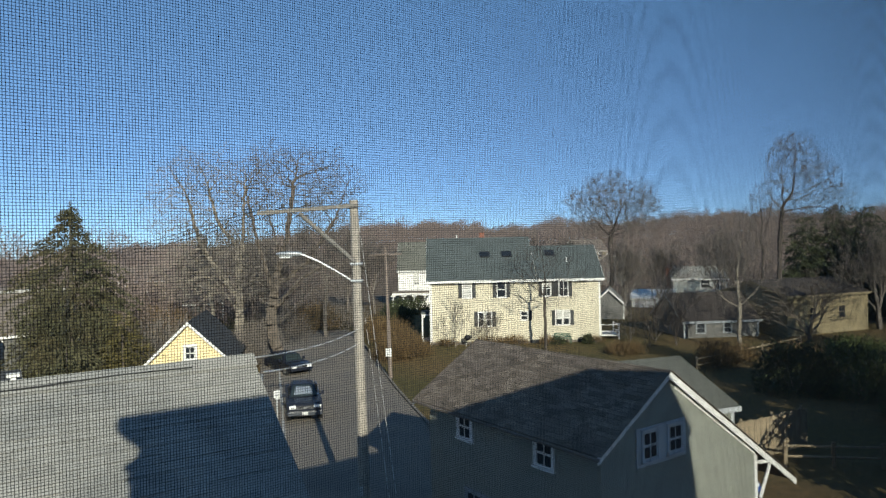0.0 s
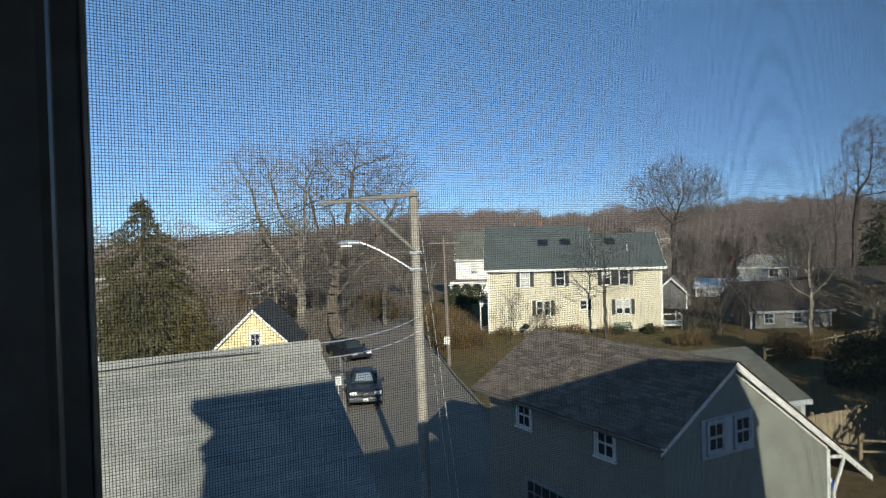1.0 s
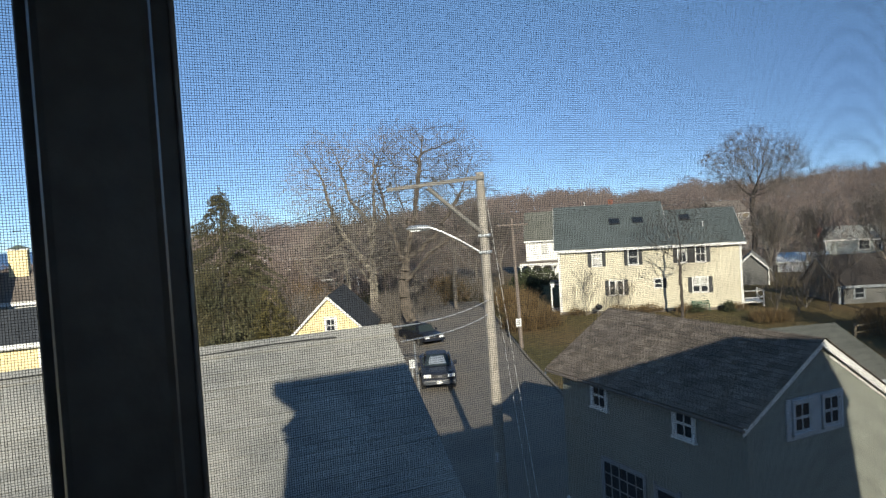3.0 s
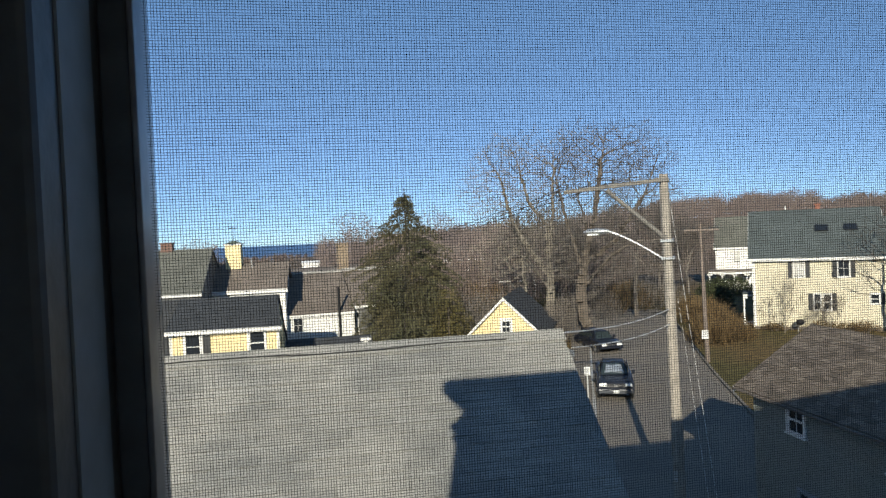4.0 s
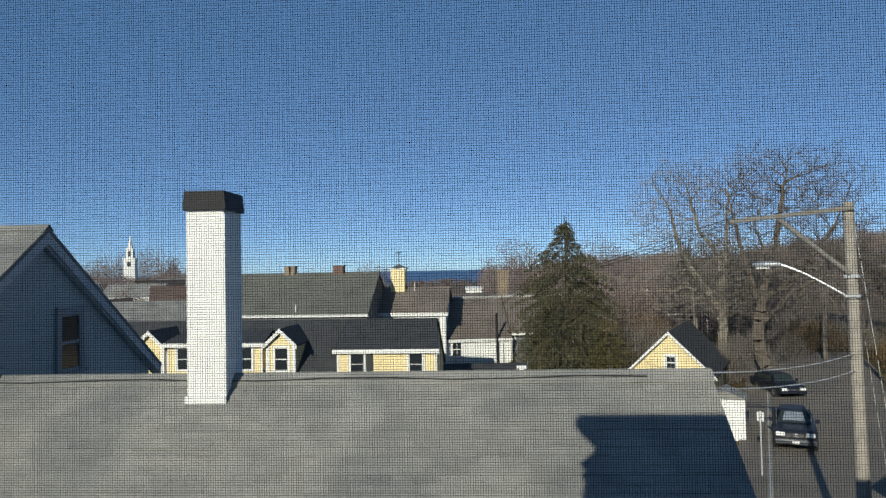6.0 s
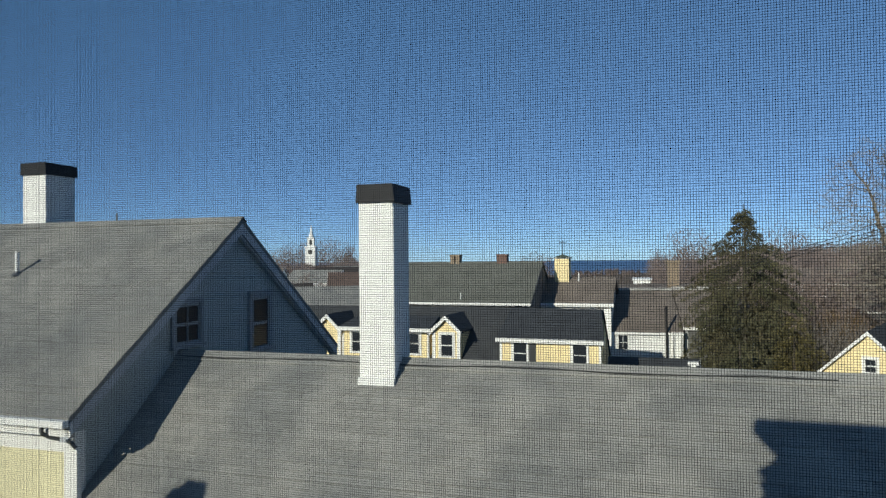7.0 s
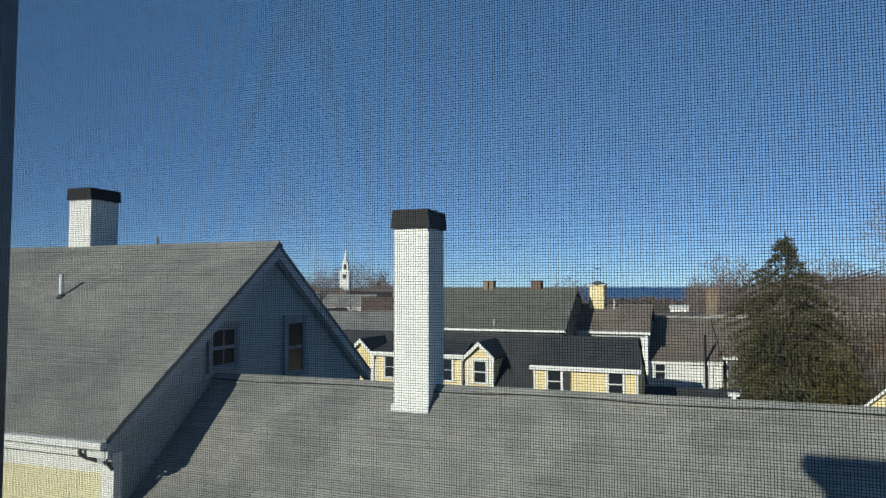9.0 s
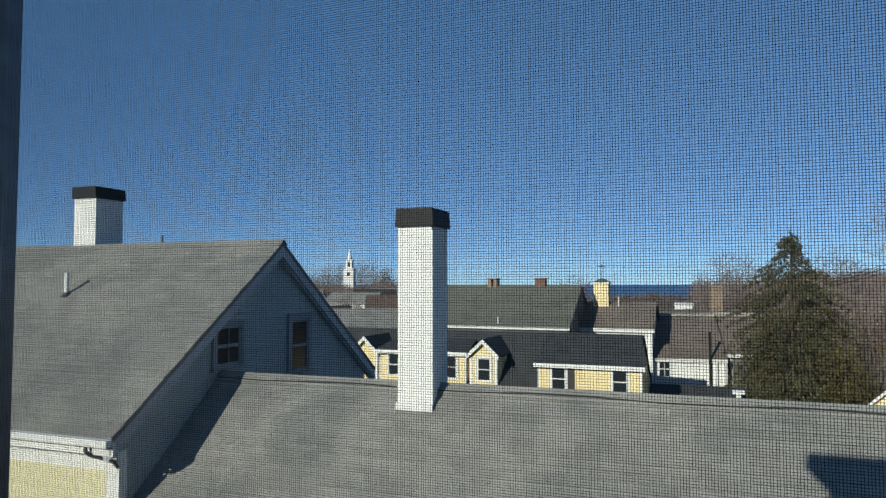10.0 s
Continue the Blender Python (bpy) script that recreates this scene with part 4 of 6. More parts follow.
for x in (4.5, 5.1):
    part("downspout", boxes((x, x + 0.13, -0.14, -0.02, 0.5, 3.85)), TRIM, EH)
for board in [c for c in EH.children if c.name.startswith("rake_board")]:
    if max(v[0] for v in board.bound_box) > 4:
        bpy.data.objects.remove(board)
part("ridge_cap", boxes((-0.12, 5.37, 4.55, 4.85, 6.9, 7.12)), CONCRETE, EH)
EH2 = plain_house(EM @ pose(5.75, 0.8, 0), 5.0, 8, 4.4, 7.0, SIDING_GREY, SHINGLE_UMBER, "long low house with a grey-brown roof behind the spruce", [], 0.3)
part("chimney", boxes((-0.45, 0.45, 4.9, 5.8, 5.5, 9.35), (-0.53, 0.53, 4.82, 5.88, 9.15, 9.4)), BRICK_TAN, EH2)
part("ridge_cap", boxes((-0.3, 5.3, 3.85, 4.15, 6.95, 7.18)), CONCRETE, EH2)
for board in [c for c in EH2.children if c.name.startswith("rake_board")]:
    if min(v[0] for v in board.bound_box) < 1:
        bpy.data.objects.remove(board)
PORCH = plain_house(pose(-28.6, 35.3, 0, 0, 0, 38), 5.4, 3.6, 2.3, 3.0, SIDING_WHITE, SHINGLE_DARK, "low dark porch roof in front of the white house", [], 0.2)
part("porch_post", boxes((4.9, 5.15, -0.7, -0.45, 0, 3.1), (4.7, 5.35, -0.75, -0.4, 2.95, 3.15)), TRIM, PORCH)

# scattered roofs of the town
for (az, r, L_, W_, ze, zr, rot, wall, roof, lab) in (
        (63.0, 62, 11, 8, 5.2, 7.2, 60, SIDING_GREY, SHINGLE_GREY, "grey house with a pale shingle roof"),
        (66.9, 84, 8, 8, 5.0, 6.8, 66, SIDING_GREY, SHINGLE_MURK, "grey house with a brown roof"),
        (60.9, 98, 6.5, 8, 6.0, 7.9, 61, SIDING_WHITE, SHINGLE_RUST, "white house with a rust-brown roof"),
        (62.3, 132, 8, 8, 6.8, 8.4, 58, SIDING_WHITE, SHINGLE_MURK, "white house with a dark roof in the town"),
        (64.5, 120, 9, 8, 6.0, 8.0, 40, SIDING_WHITE, SHINGLE_GREY, "white clapboard house in the town"),
        (60.0, 150, 12, 8, 6.0, 8.4, 66, SIDING_WHITE, SHINGLE_GREY, "white clapboard house in the town"),
        (69.0, 140, 10, 8, 6.0, 8.4, 50, SIDING_WHITE, SHINGLE_UMBER, "white clapboard house in the town"),
        (36.9, 175, 4.0, 6, 3.4, 3.8, 37, SIDING_WHITE, SIDING_WHITE, "low white house near the shore"),
        (35.0, 92, 12, 9, 3.6, 5.2, 62, SIDING_OLD, SHINGLE_UMBER, "low house with a grey-brown roof"),
        (31.5, 84, 9, 8, 2.8, 4.6, 30, SIDING_WHITE, SHINGLE_UMBER, "small white house behind the evergreens"),
        (20.2, 92, 6.6, 6, 2.5, 4.0, 20, SIDING_GREY, SHINGLE_UMBER, "grey house with a white eave glimpsed through the bare trees"),
        (19.0, 125, 10, 8, 4.2, 6.2, 5, SIDING_GREY, SHINGLE_GREY, "grey house glimpsed through the bare trees"),
        (25.5, 110, 12, 8, 5.0, 7.0, 25, SIDING_OLD, SHINGLE_UMBER, "old beige house among bare trees"),
        (-15.0, 150, 6, 6, 4.8, 7.0, 75, SIDING_GREY, SHINGLE_UMBER, "grey gabled house at the foot of the wooded hill"),
        (-14.9, 84, 5, 3.4, 2.0, 3.6, 75, SIDING_GREY, SHINGLE_GREY, "weathered grey shed with a steep gable"),
        (-17.2, 97, 5.5, 6, 1.4, 2.3, -17, CAR_WHITE, SIDING_WHITE, "low shed with a bright white roof"),
        (-12.5, 190, 9, 8, 6.0, 9.0, 20, SIDING_OLD, SHINGLE_UMBER, "house on the wooded hillside")):
    x, y = -r * math.sin(radians(az)), r * math.cos(radians(az))
    plain_house(pose(x, y, height(x, y), 0, 0, rot) @ pose(-L_ / 2, 0, 0), L_, W_, ze, zr, wall, roof, lab,
                [("front", L_ * k, ze - 1.3, 0.9, 1.3, False) for k in (0.25, 0.5, 0.75) if L_ > 8], 0.3)

# low grey shed, old beige house and the blue-grey house to the right
plain_house(pose(22.2, 62.6, 0.5, 0, 0, 6), 7.2, 7, 2.1, 4.3, SIDING_GREY, SHINGLE_MURK, "low weathered grey outbuilding with a dark brown roof", [("front", 1.6, 1.2, 0.8, 0.9, False), ("front", 4.2, 1.2, 0.7, 0.9, False)], 0.3, 0.0, TRIM_DIM)
plain_house(pose(31.5, 62.0, 0.4, 0, 0, 22), 10.5, 8, 4.3, 5.5, SIDING_OLD, SHINGLE_MURK, "old beige stucco house behind bare branches", [("front", 3.2, 2.4, 0.9, 1.2, False), ("front", 7.0, 2.4, 0.9, 1.2, False)], 0.3, 0.0, SIDING_OLD)
GH = plain_house(pose(35.0, 103, 1.4, 0, 0, -14), 7.6, 6, 3.0, 4.6, SIDING_BLUE, SHINGLE_GREY, "blue-grey house with a white framed porch window", [("front", 4.6, 2.0, 1.3, 1.3, False), ("front", 6.2, 2.0, 0.8, 1.3, False)], 0.3)
part("chimney", boxes((-0.9, -0.2, 2, 2.7, -1.0, 4.4)), BRICK_RED, GH)


def steeple():
    az, r = 64.4, 320
    s = thing("church_steeple", pose(-r * math.sin(radians(az)), r * math.cos(radians(az)), -1.6, 0, 0, 50), "white wooden church steeple with a belfry and spire", "steeple")
    part("tower", boxes((-2.3, 2.3, -2.3, 2.3, 0, 17.4), (-2.6, 2.6, -2.6, 2.6, 17.4, 17.9)), SIDING_WHITE, s)
    part("clock_face", boxes((-0.8, 0.8, -2.38, -2.3, 14.4, 16.2)), SHUTTER, s)
    part("belfry", boxes((-1.5, 1.5, -1.5, 1.5, 17.9, 21.6), (-1.7, 1.7, -1.7, 1.7, 21.6, 22.0)), SIDING_WHITE, s)
    part("louvre", boxes((-0.6, 0.6, -1.56, -1.5, 18.6, 21.0)), SHUTTER, s)
    bm = bmesh.new()
    tube(bm, (0, 0, 22), (0, 0, 23.2), 1.2, 1.05, 8)
    tube(bm, (0, 0, 23.2), (0, 0, 27.8), 0.95, 0.08, 8)
    part("spire", bm, SIDING_WHITE, s)
    part("nave_roof", roof_slope(2.3, 22, -6, 4.5, 0, 9, 0.3), SHINGLE_MURK, s)


steeple()
# ---- poles, lamps, wires, signs ----
def utility_pole():
    p = thing("utility_pole", pose(-2.72, 21.28, 0), "weathered wooden utility pole with a long side arm", "utility pole")
    bm = bmesh.new()
    tube(bm, (0.12, 0, 0), (-0.06, 0, 11.25), 0.19, 0.135, 14)
    part("pole", bm, POLE_WOOD, p)
    a = part("side_arm", boxes((-3.0, 0.1, -0.2, -0.09, -0.06, 0.06), bevel=0.01), POLE_ARM, p, "greyer weathered timber arm")
    a.matrix_local = pose(-0.02, 0, 11.08, 0, -4.2, 10)
    bm = bmesh.new()
    tube(bm, (-0.03, -0.15, 9.3), (-1.68, -0.45, 10.85), 0.07, 0.07, 8)
    part("brace", bm, POLE_ARM, p)
    for x, z in ((-2.85, 10.98), (-2.2, 11.02), (-1.5, 11.06)):
        bm = bmesh.new()
        tube(bm, (x, -0.62 * (-x / 3), z - 0.02), (x, -0.62 * (-x / 3), z + 0.14), 0.035, 0.055, 8)
        part("insulator", bm, LEAD, p)
    for z in (9.25, 8.72):
        part("clamp", boxes((-0.19, 0.17, -0.19, 0.19, z - 0.04, z + 0.04), bevel=0.01), GALV, p)
    part("pole_tag", boxes((-0.05, 0.06, -0.19, -0.165, 2.0, 2.3)), GALV, p)


def street_lamp():
    s = thing("street_lamp", pose(-2.72, 21.28, 0), "cobra-head street lamp on a curved galvanised arm", "street lamp")
    bm = bmesh.new()
    pts = []
    for i in range(11):
        k = i / 10
        pts.append((-0.15 - 1.55 * k, -0.12 - 0.35 * k, 8.72 + 0.88 * (1 - (1 - k) ** 1.25)))
    part("arm", swept("arm", pts, 0.03, GALV, 8), GALV, s)
    bm = bmesh.new()
    for k, (x, w, h) in enumerate(((-1.65, 0.05, 0.05), (-1.78, 0.11, 0.08), (-2.05, 0.16, 0.1), (-2.3, 0.14, 0.08), (-2.42, 0.06, 0.03))):
        ring = [bm.verts.new((x, -0.47 + w * math.cos(t), 9.6 + h * math.sin(t))) for t in [2 * math.pi * i / 12 for i in range(12)]]
        if k:
            for i in range(12):
                bm.faces.new((last[i], last[(i + 1) % 12], ring[(i + 1) % 12], ring[i]))
        else:
            bm.faces.new(ring)
        last = ring
    bm.faces.new(last[::-1])
    part("lamp_head", bm, GALV, s, "pale grey metal lamp head")
    part("lens", boxes((-2.3, -1.95, -0.57, -0.37, 9.49, 9.53), bevel=0.01), LAMP_LENS, s)


utility_pole()
street_lamp()


def far_pole():
    p = thing("utility_pole", pose(-4.15, 49.8, 0.1), "brown wooden utility pole with a short crossarm, by the verge", "utility pole")
    bm = bmesh.new()
    tube(bm, (0.1, 0, 0), (-0.12, 0, 9.7), 0.15, 0.1, 12)
    part("pole", bm, POLE_BROWN, p)
    part("crossarm", boxes((-1.2, 1.1, -0.2, -0.1, 9.15, 9.27), bevel=0.01), POLE_BROWN, p)
    for x in (-1.1, -0.5, 0.5, 1.0):
        bm = bmesh.new()
        tube(bm, (x, -0.15, 9.27), (x, -0.15, 9.42), 0.03, 0.05, 8)
        part("insulator", bm, LEAD, p)


far_pole()


def sign(m, zc, w, h, label, post=None):
    s = thing("street_sign", m, label, "sign")
    part("plate", boxes((-w / 2, w / 2, -0.012, 0, zc - h / 2, zc + h / 2), bevel=0.003), SIGN_WHITE, s)
    for k in range(3):
        z = zc + h * (0.25 - 0.22 * k)
        part("bar", boxes((-w * 0.32, w * (0.32 - 0.1 * k), -0.016, -0.0125, z - 0.03, z + 0.03)), SIGN_GREY, s)
    if post:
        part("post", boxes((-0.03, 0.03, 0.002, 0.04, 0, post)), GALV, s)
    return s


sign(pose(-4.15, 49.58, 0.1, 0, 0, 6), 2.0, 0.42, 0.58, "small white parking sign fixed to the wooden pole")
sign(pose(-8.2, 32.7, 0.1, 0, 0, 10), 2.66, 0.28, 0.42, "white parking sign on a galvanised post", 2.9)


def cable(pts, r, mat, label, name="power_cable"):
    tagged(part(name, swept(name, pts, r, mat, 5), mat), label, "cable")


for i, (x, y, z, dz) in enumerate(((-5.56, 20.72, 11.0, 0), (-4.9, 20.85, 11.05, -0.35), (-4.3, 20.95, 11.08, -0.75))):
    cable(sag((x, y, z), (-37 - i * 0.5, 47 - i, 6.7 + dz), 0.2), 0.011, CABLE_BLACK, "thin black power cable sagging from the pole arm")
cable(sag((-2.98, 10.55, 8.05), (-2.72, 21.2, 7.2), 0.12), 0.012, CABLE_LIGHT, "pale twisted service cable to the grey roof", "service_cable")
cable(sag((-2.78, 10.3, 7.86), (-2.72, 21.2, 6.75), 0.12), 0.012, CABLE_LIGHT, "pale twisted service cable to the grey roof", "service_cable")
cable([(-2.62, 21.2, 10.5), (-1.5, 21.95, 0.05)], 0.006, CABLE_LIGHT, "taut steel guy wire from the pole to the ground", "guy_wire")
cable([(-2.5, 21.35, 7.5), (-1.75, 21.95, 0.05)], 0.0045, CABLE_LIGHT, "taut steel guy wire from the pole to the ground", "guy_wire")
for dx in (-1.1, 1.0):
    cable(sag((-4.15 + dx, 49.65, 9.5), (-15 + dx, 92, 10.5), 0.6), 0.012, CABLE_BLACK, "thin black power cable along the street")


# ---- vehicles ----
def wheel(parent, x, y, r, w):
    bm = bmesh.new()
    tube(bm, (x - w / 2, y, r), (x + w / 2, y, r), r, r, 20)
    t = part("wheel", bm, RUBBER, parent)
    bm = bmesh.new()
    s = 1 if x > 0 else -1
    tube(bm, (x + s * w / 2, y, r), (x + s * (w / 2 + 0.02), y, r), r * 0.62, r * 0.5, 14)
    part("rim", bm, CHROME, t)


def vehicle(m, paint, label, name, L, W, lower, cab, glass, front_h=0.95, plate=True):
    """Front towards -y. lower, cab: side outlines (y, z); glass: bands (y0, z0, y1, z1) of front and rear panes."""
    v = thing(name, m, label, "vehicle")
    bm = bmesh.new()
    prism(bm, lower, 0, -W / 2, W / 2)
    bmesh.ops.bevel(bm, geom=[e for e in bm.edges], offset=0.06, segments=2, affect="EDGES")
    part("body", bm, paint, v)
    bm = bmesh.new()
    prism(bm, cab, 0, -W / 2 + 0.14, W / 2 - 0.14)
    for vert in bm.verts:
        if vert.co.z > 1.5:
            vert.co.x *= 0.72
    bmesh.ops.bevel(bm, geom=[e for e in bm.edges], offset=0.05, segments=2, affect="EDGES")
    part("cabin", bm, paint, v)
    for y0, z0, y1, z1 in glass:
        nrm = Vector((0, -(z1 - z0), (y1 - y0))).normalized() * (0.02 if y1 > y0 else -0.02)
        w0, w1 = W / 2 - 0.24, (W / 2 - 0.14) * 0.72 - 0.05
        bm = bmesh.new()
        vs = [bm.verts.new(Vector(c) + nrm * k) for k in (0.2, 1.0) for c in ((-w0, y0, z0), (w0, y0, z0), (w1, y1, z1), (-w1, y1, z1))]
        for f in ((3, 2, 1, 0), (4, 5, 6, 7), (0, 1, 5, 4), (1, 2, 6, 5), (2, 3, 7, 6), (3, 0, 4, 7)):
            bm.faces.new([vs[i] for i in f])
        part("windscreen", bm, CAR_GLASS, v)
        # pale panel added over the glass in place of a bright reflection
        if plate:
            bm = bmesh.new()
            mid = [Vector(c) for c in ((-w0, y0, z0), (w0, y0, z0), (w1, y1, z1), (-w1, y1, z1))]
            cen = sum(mid, Vector()) / 4 + Vector((0, 0, 0.02))
            vs = [bm.verts.new(cen + (c - cen) * 0.72 + nrm * k) for k in (1.05, 1.3) for c in mid]
            for f in ((3, 2, 1, 0), (4, 5, 6, 7), (0, 1, 5, 4), (1, 2, 6, 5), (2, 3, 7, 6), (3, 0, 4, 7)):
                bm.faces.new([vs[i] for i in f])
            part("glare_panel", bm, GALV, v, "pale panel added for the windscreen's bright reflection")
    ys = [p[0] for p in cab]
    zs = [p[1] for p in cab]
    for s in (-1, 1):
        x = s * (W / 2 - 0.2)
        bm = boxes((min(x, x + s * 0.05), max(x, x + s * 0.05), min(ys) + 0.75, max(ys) - 0.45, min(zs) + 0.12, max(zs) - 0.12), bevel=0.01)
        part("side_window", bm, CAR_GLASS, v)
        part("headlight", boxes((s * (W / 2 - 0.3) - 0.2, s * (W / 2 - 0.3) + 0.2, -0.03, 0.1, front_h - 0.11, front_h + 0.07), bevel=0.02), LAMP_LENS, v)
        part("mirror", boxes((s * (W / 2 + 0.1) - 0.1, s * (W / 2 + 0.1) + 0.1, min(ys) + 0.5, min(ys) + 0.62, min(zs) + 0.05, min(zs) + 0.28), bevel=0.02), paint, v)
        for y in (0.95, L - 1.15):
            wheel(v, s * (W / 2 - 0.1), y, 0.38, 0.24)
    part("grille", boxes((-W / 2 + 0.5, W / 2 - 0.5, -0.03, 0.05, front_h - 0.16, front_h + 0.02), bevel=0.01), CAP_BLACK, v)
    for k in range(3):
        part("grille_bar", boxes((-W / 2 + 0.5, W / 2 - 0.5, -0.045, -0.03, front_h - 0.14 + k * 0.06, front_h - 0.115 + k * 0.06)), CHROME, v)
    part("badge", boxes((-0.1, 0.1, -0.06, -0.045, front_h - 0.14, front_h + 0.02), bevel=0.01), CHROME, v)
    part("bumper", boxes((-W / 2 + 0.05, W / 2 - 0.05, -0.12, 0.08, 0.45, 0.66), bevel=0.03), CAR_GREY if plate else paint, v)
    if plate:
        part("plate", boxes((-0.16, 0.16, -0.14, -0.122, 0.5, 0.65)), SIGN_WHITE, v)
    return v


vehicle(pose(-7.9, 37.75, 0.05, 0, 0, 14.5), CAR_DARK, "dark blue pickup truck with a chrome grille parked at the kerb", "pickup_truck", 5.6, 1.98,
        [(0, 0.5), (0, 0.98), (0.12, 1.12), (1.5, 1.2), (5.55, 1.18), (5.6, 0.55), (4.9, 0.42), (0.4, 0.42)],
        [(1.3, 1.12), (2.3, 1.76), (3.5, 1.78), (4.1, 1.12)], [(1.44, 1.22, 2.24, 1.72)])
vehicle(pose(-10.9, 51.2, 0.2, 0, 0, 40), CAR_DARK, "dark blue estate car parked aslant under the bare trees", "parked_car", 4.6, 1.85,
        [(0, 0.45), (0, 0.8), (0.2, 0.92), (1.2, 1.0), (4.55, 1.0), (4.6, 0.5), (4.2, 0.35), (0.4, 0.35)],
        [(1.0, 0.95), (1.75, 1.55), (3.9, 1.55), (4.4, 0.95)], [(1.15, 1.05, 1.7, 1.5)], 0.75, False)
vehicle(pose(10.7, 24.6, 0.02, 0, 0, 20), CAR_BLUE, "bright blue car beside the grey-beige house", "parked_car", 4.4, 1.8,
        [(0, 0.45), (0, 0.75), (0.2, 0.86), (1.2, 0.95), (4.35, 0.98), (4.4, 0.5), (4.0, 0.35), (0.4, 0.35)],
        [(1.1, 0.9), (1.9, 1.42), (3.2, 1.42), (4.0, 0.92)], [(1.25, 1.0, 1.85, 1.38)], 0.72, False)

SHED = thing("shed", pose(-11.6, 38.4, 0.05, 0, 0, 14), "small white board shed beside the footpath", "shed")
part("wall", boxes((-0.9, 1.1, 0, 1.8, 0, 2.3), bevel=0.01), SIDING_WHITE, SHED)
bm = bmesh.new()
prism(bm, [(-1.0, 2.25), (1.2, 2.25), (0.1, 2.7)], 1, -0.15, 1.95)
part("roof", bm, SHINGLE_GREY, SHED)


# ---- fences ----
def board_fence(p0, p1, h, label):
    p0, p1 = Vector((*p0, 0)), Vector((*p1, 0))
    d = p1 - p0
    f = thing("fence", Matrix.Translation(p0) @ Matrix.Rotation(math.atan2(d.y, d.x), 4, "Z"), label, "fence")
    rnd = random.Random(5)
    x = 0.0
    while x < d.length:
        part("board", boxes((x, x + 0.135, -0.012 + rnd.uniform(-.008, .008), 0.012, 0, h + rnd.uniform(-0.04, 0.03)), bevel=0.003), FENCE_WOOD, f)
        x += 0.145
    for k in range(int(d.length / 2.2) + 1):
        part("post", boxes((k * 2.2, k * 2.2 + 0.1, 0.06, 0.16, 0, h + 0.12), bevel=0.01), FENCE_WOOD, f)
    for z in (0.35, h - 0.35):
        part("rail", boxes((0, d.length, 0.014, 0.058, z, z + 0.09)), FENCE_WOOD, f)


board_fence((11.0, 28.4), (17.0, 31.9), 1.8, "tall weathered board fence")


def picket_fence(p0, p1, h, label):
    p0, p1 = Vector((*p0, 0)), Vector((*p1, 0))
    d = p1 - p0
    f = thing("picket_fence", Matrix.Translation(p0) @ Matrix.Rotation(math.atan2(d.y, d.x), 4, "Z"), label, "fence")
    bm = bmesh.new()
    prism(bm, [(0, 0.06), (0.065, 0.06), (0.065, h - 0.05), (0.0325, h), (0, h - 0.05)], 1, -0.02, 0.0)
    me = finish("picket", bm, TRIM)
    for k in range(int(d.length / 0.12)):
        ob = new("picket", me)
        ob.parent = f
        ob.matrix_local = pose(k * 0.12, 0, 0)
    for z in (0.25, h - 0.28):
        part("rail", boxes((0, d.length, 0.003, 0.045, z, z + 0.07)), TRIM, f)
    for x in (0, d.length - 0.1):
        part("post", boxes((x, x + 0.1, 0.047, 0.147, 0, h + 0.05), bevel=0.01), TRIM, f)


picket_fence((-3.75, 19.1), (-0.42, 20.75), 1.0, "white painted picket fence in the shade between the houses")


def rail_fence(p0, p1, n, label):
    f = thing("rail_fence", Matrix.Identity(4), label, "fence")
    p0, p1 = Vector(p0), Vector(p1)
    for k in range(n + 1):
        q = p0.lerp(p1, k / n)
        z = height(q.x, q.y)
        part("post", boxes((q.x - 0.07, q.x + 0.07, q.y - 0.07, q.y + 0.07, z - 0.2, z + 1.1), bevel=0.01), FENCE_WOOD, f)
        if k < n:
            r = p0.lerp(p1, (k + 1) / n)
            for dz in (0.45, 0.9):
                bm = bmesh.new()
                tube(bm, (q.x, q.y, z + dz), (r.x, r.y, height(r.x, r.y) + dz), 0.05, 0.05, 6)
                part("rail", bm, FENCE_WOOD, f)


rail_fence((18.6, 50.0, 0), (30.0, 57.0, 0), 5, "split-rail wooden fence across the rough grass")
rail_fence((14.5, 29.0, 0), (24.0, 27.4, 0), 5, "old post-and-rail fence in the shade")


# ---- trees ----
def limbs_mesh(name, segs, mat, parent, label=""):
    vs, fs = [], []
    for p, q, r0, r1 in segs:
        n = 6 if r0 > 0.12 else 4 if r0 > 0.04 else 3
        d = q - p
        a = d.orthogonal().normalized()
        b = d.cross(a).normalized()
        k = len(vs)
        for c, r in ((p, r0), (q, r1)):
            for i in range(n):
                t = 2 * math.pi * i / n
                vs.append(c + a * (r * math.cos(t)) + b * (r * math.sin(t)))
        for i in range(n):
            j = (i + 1) % n
            fs.append((k + i, k + j, k + n + j, k + n + i))
    return raw(name, vs, fs, mat, parent, label)


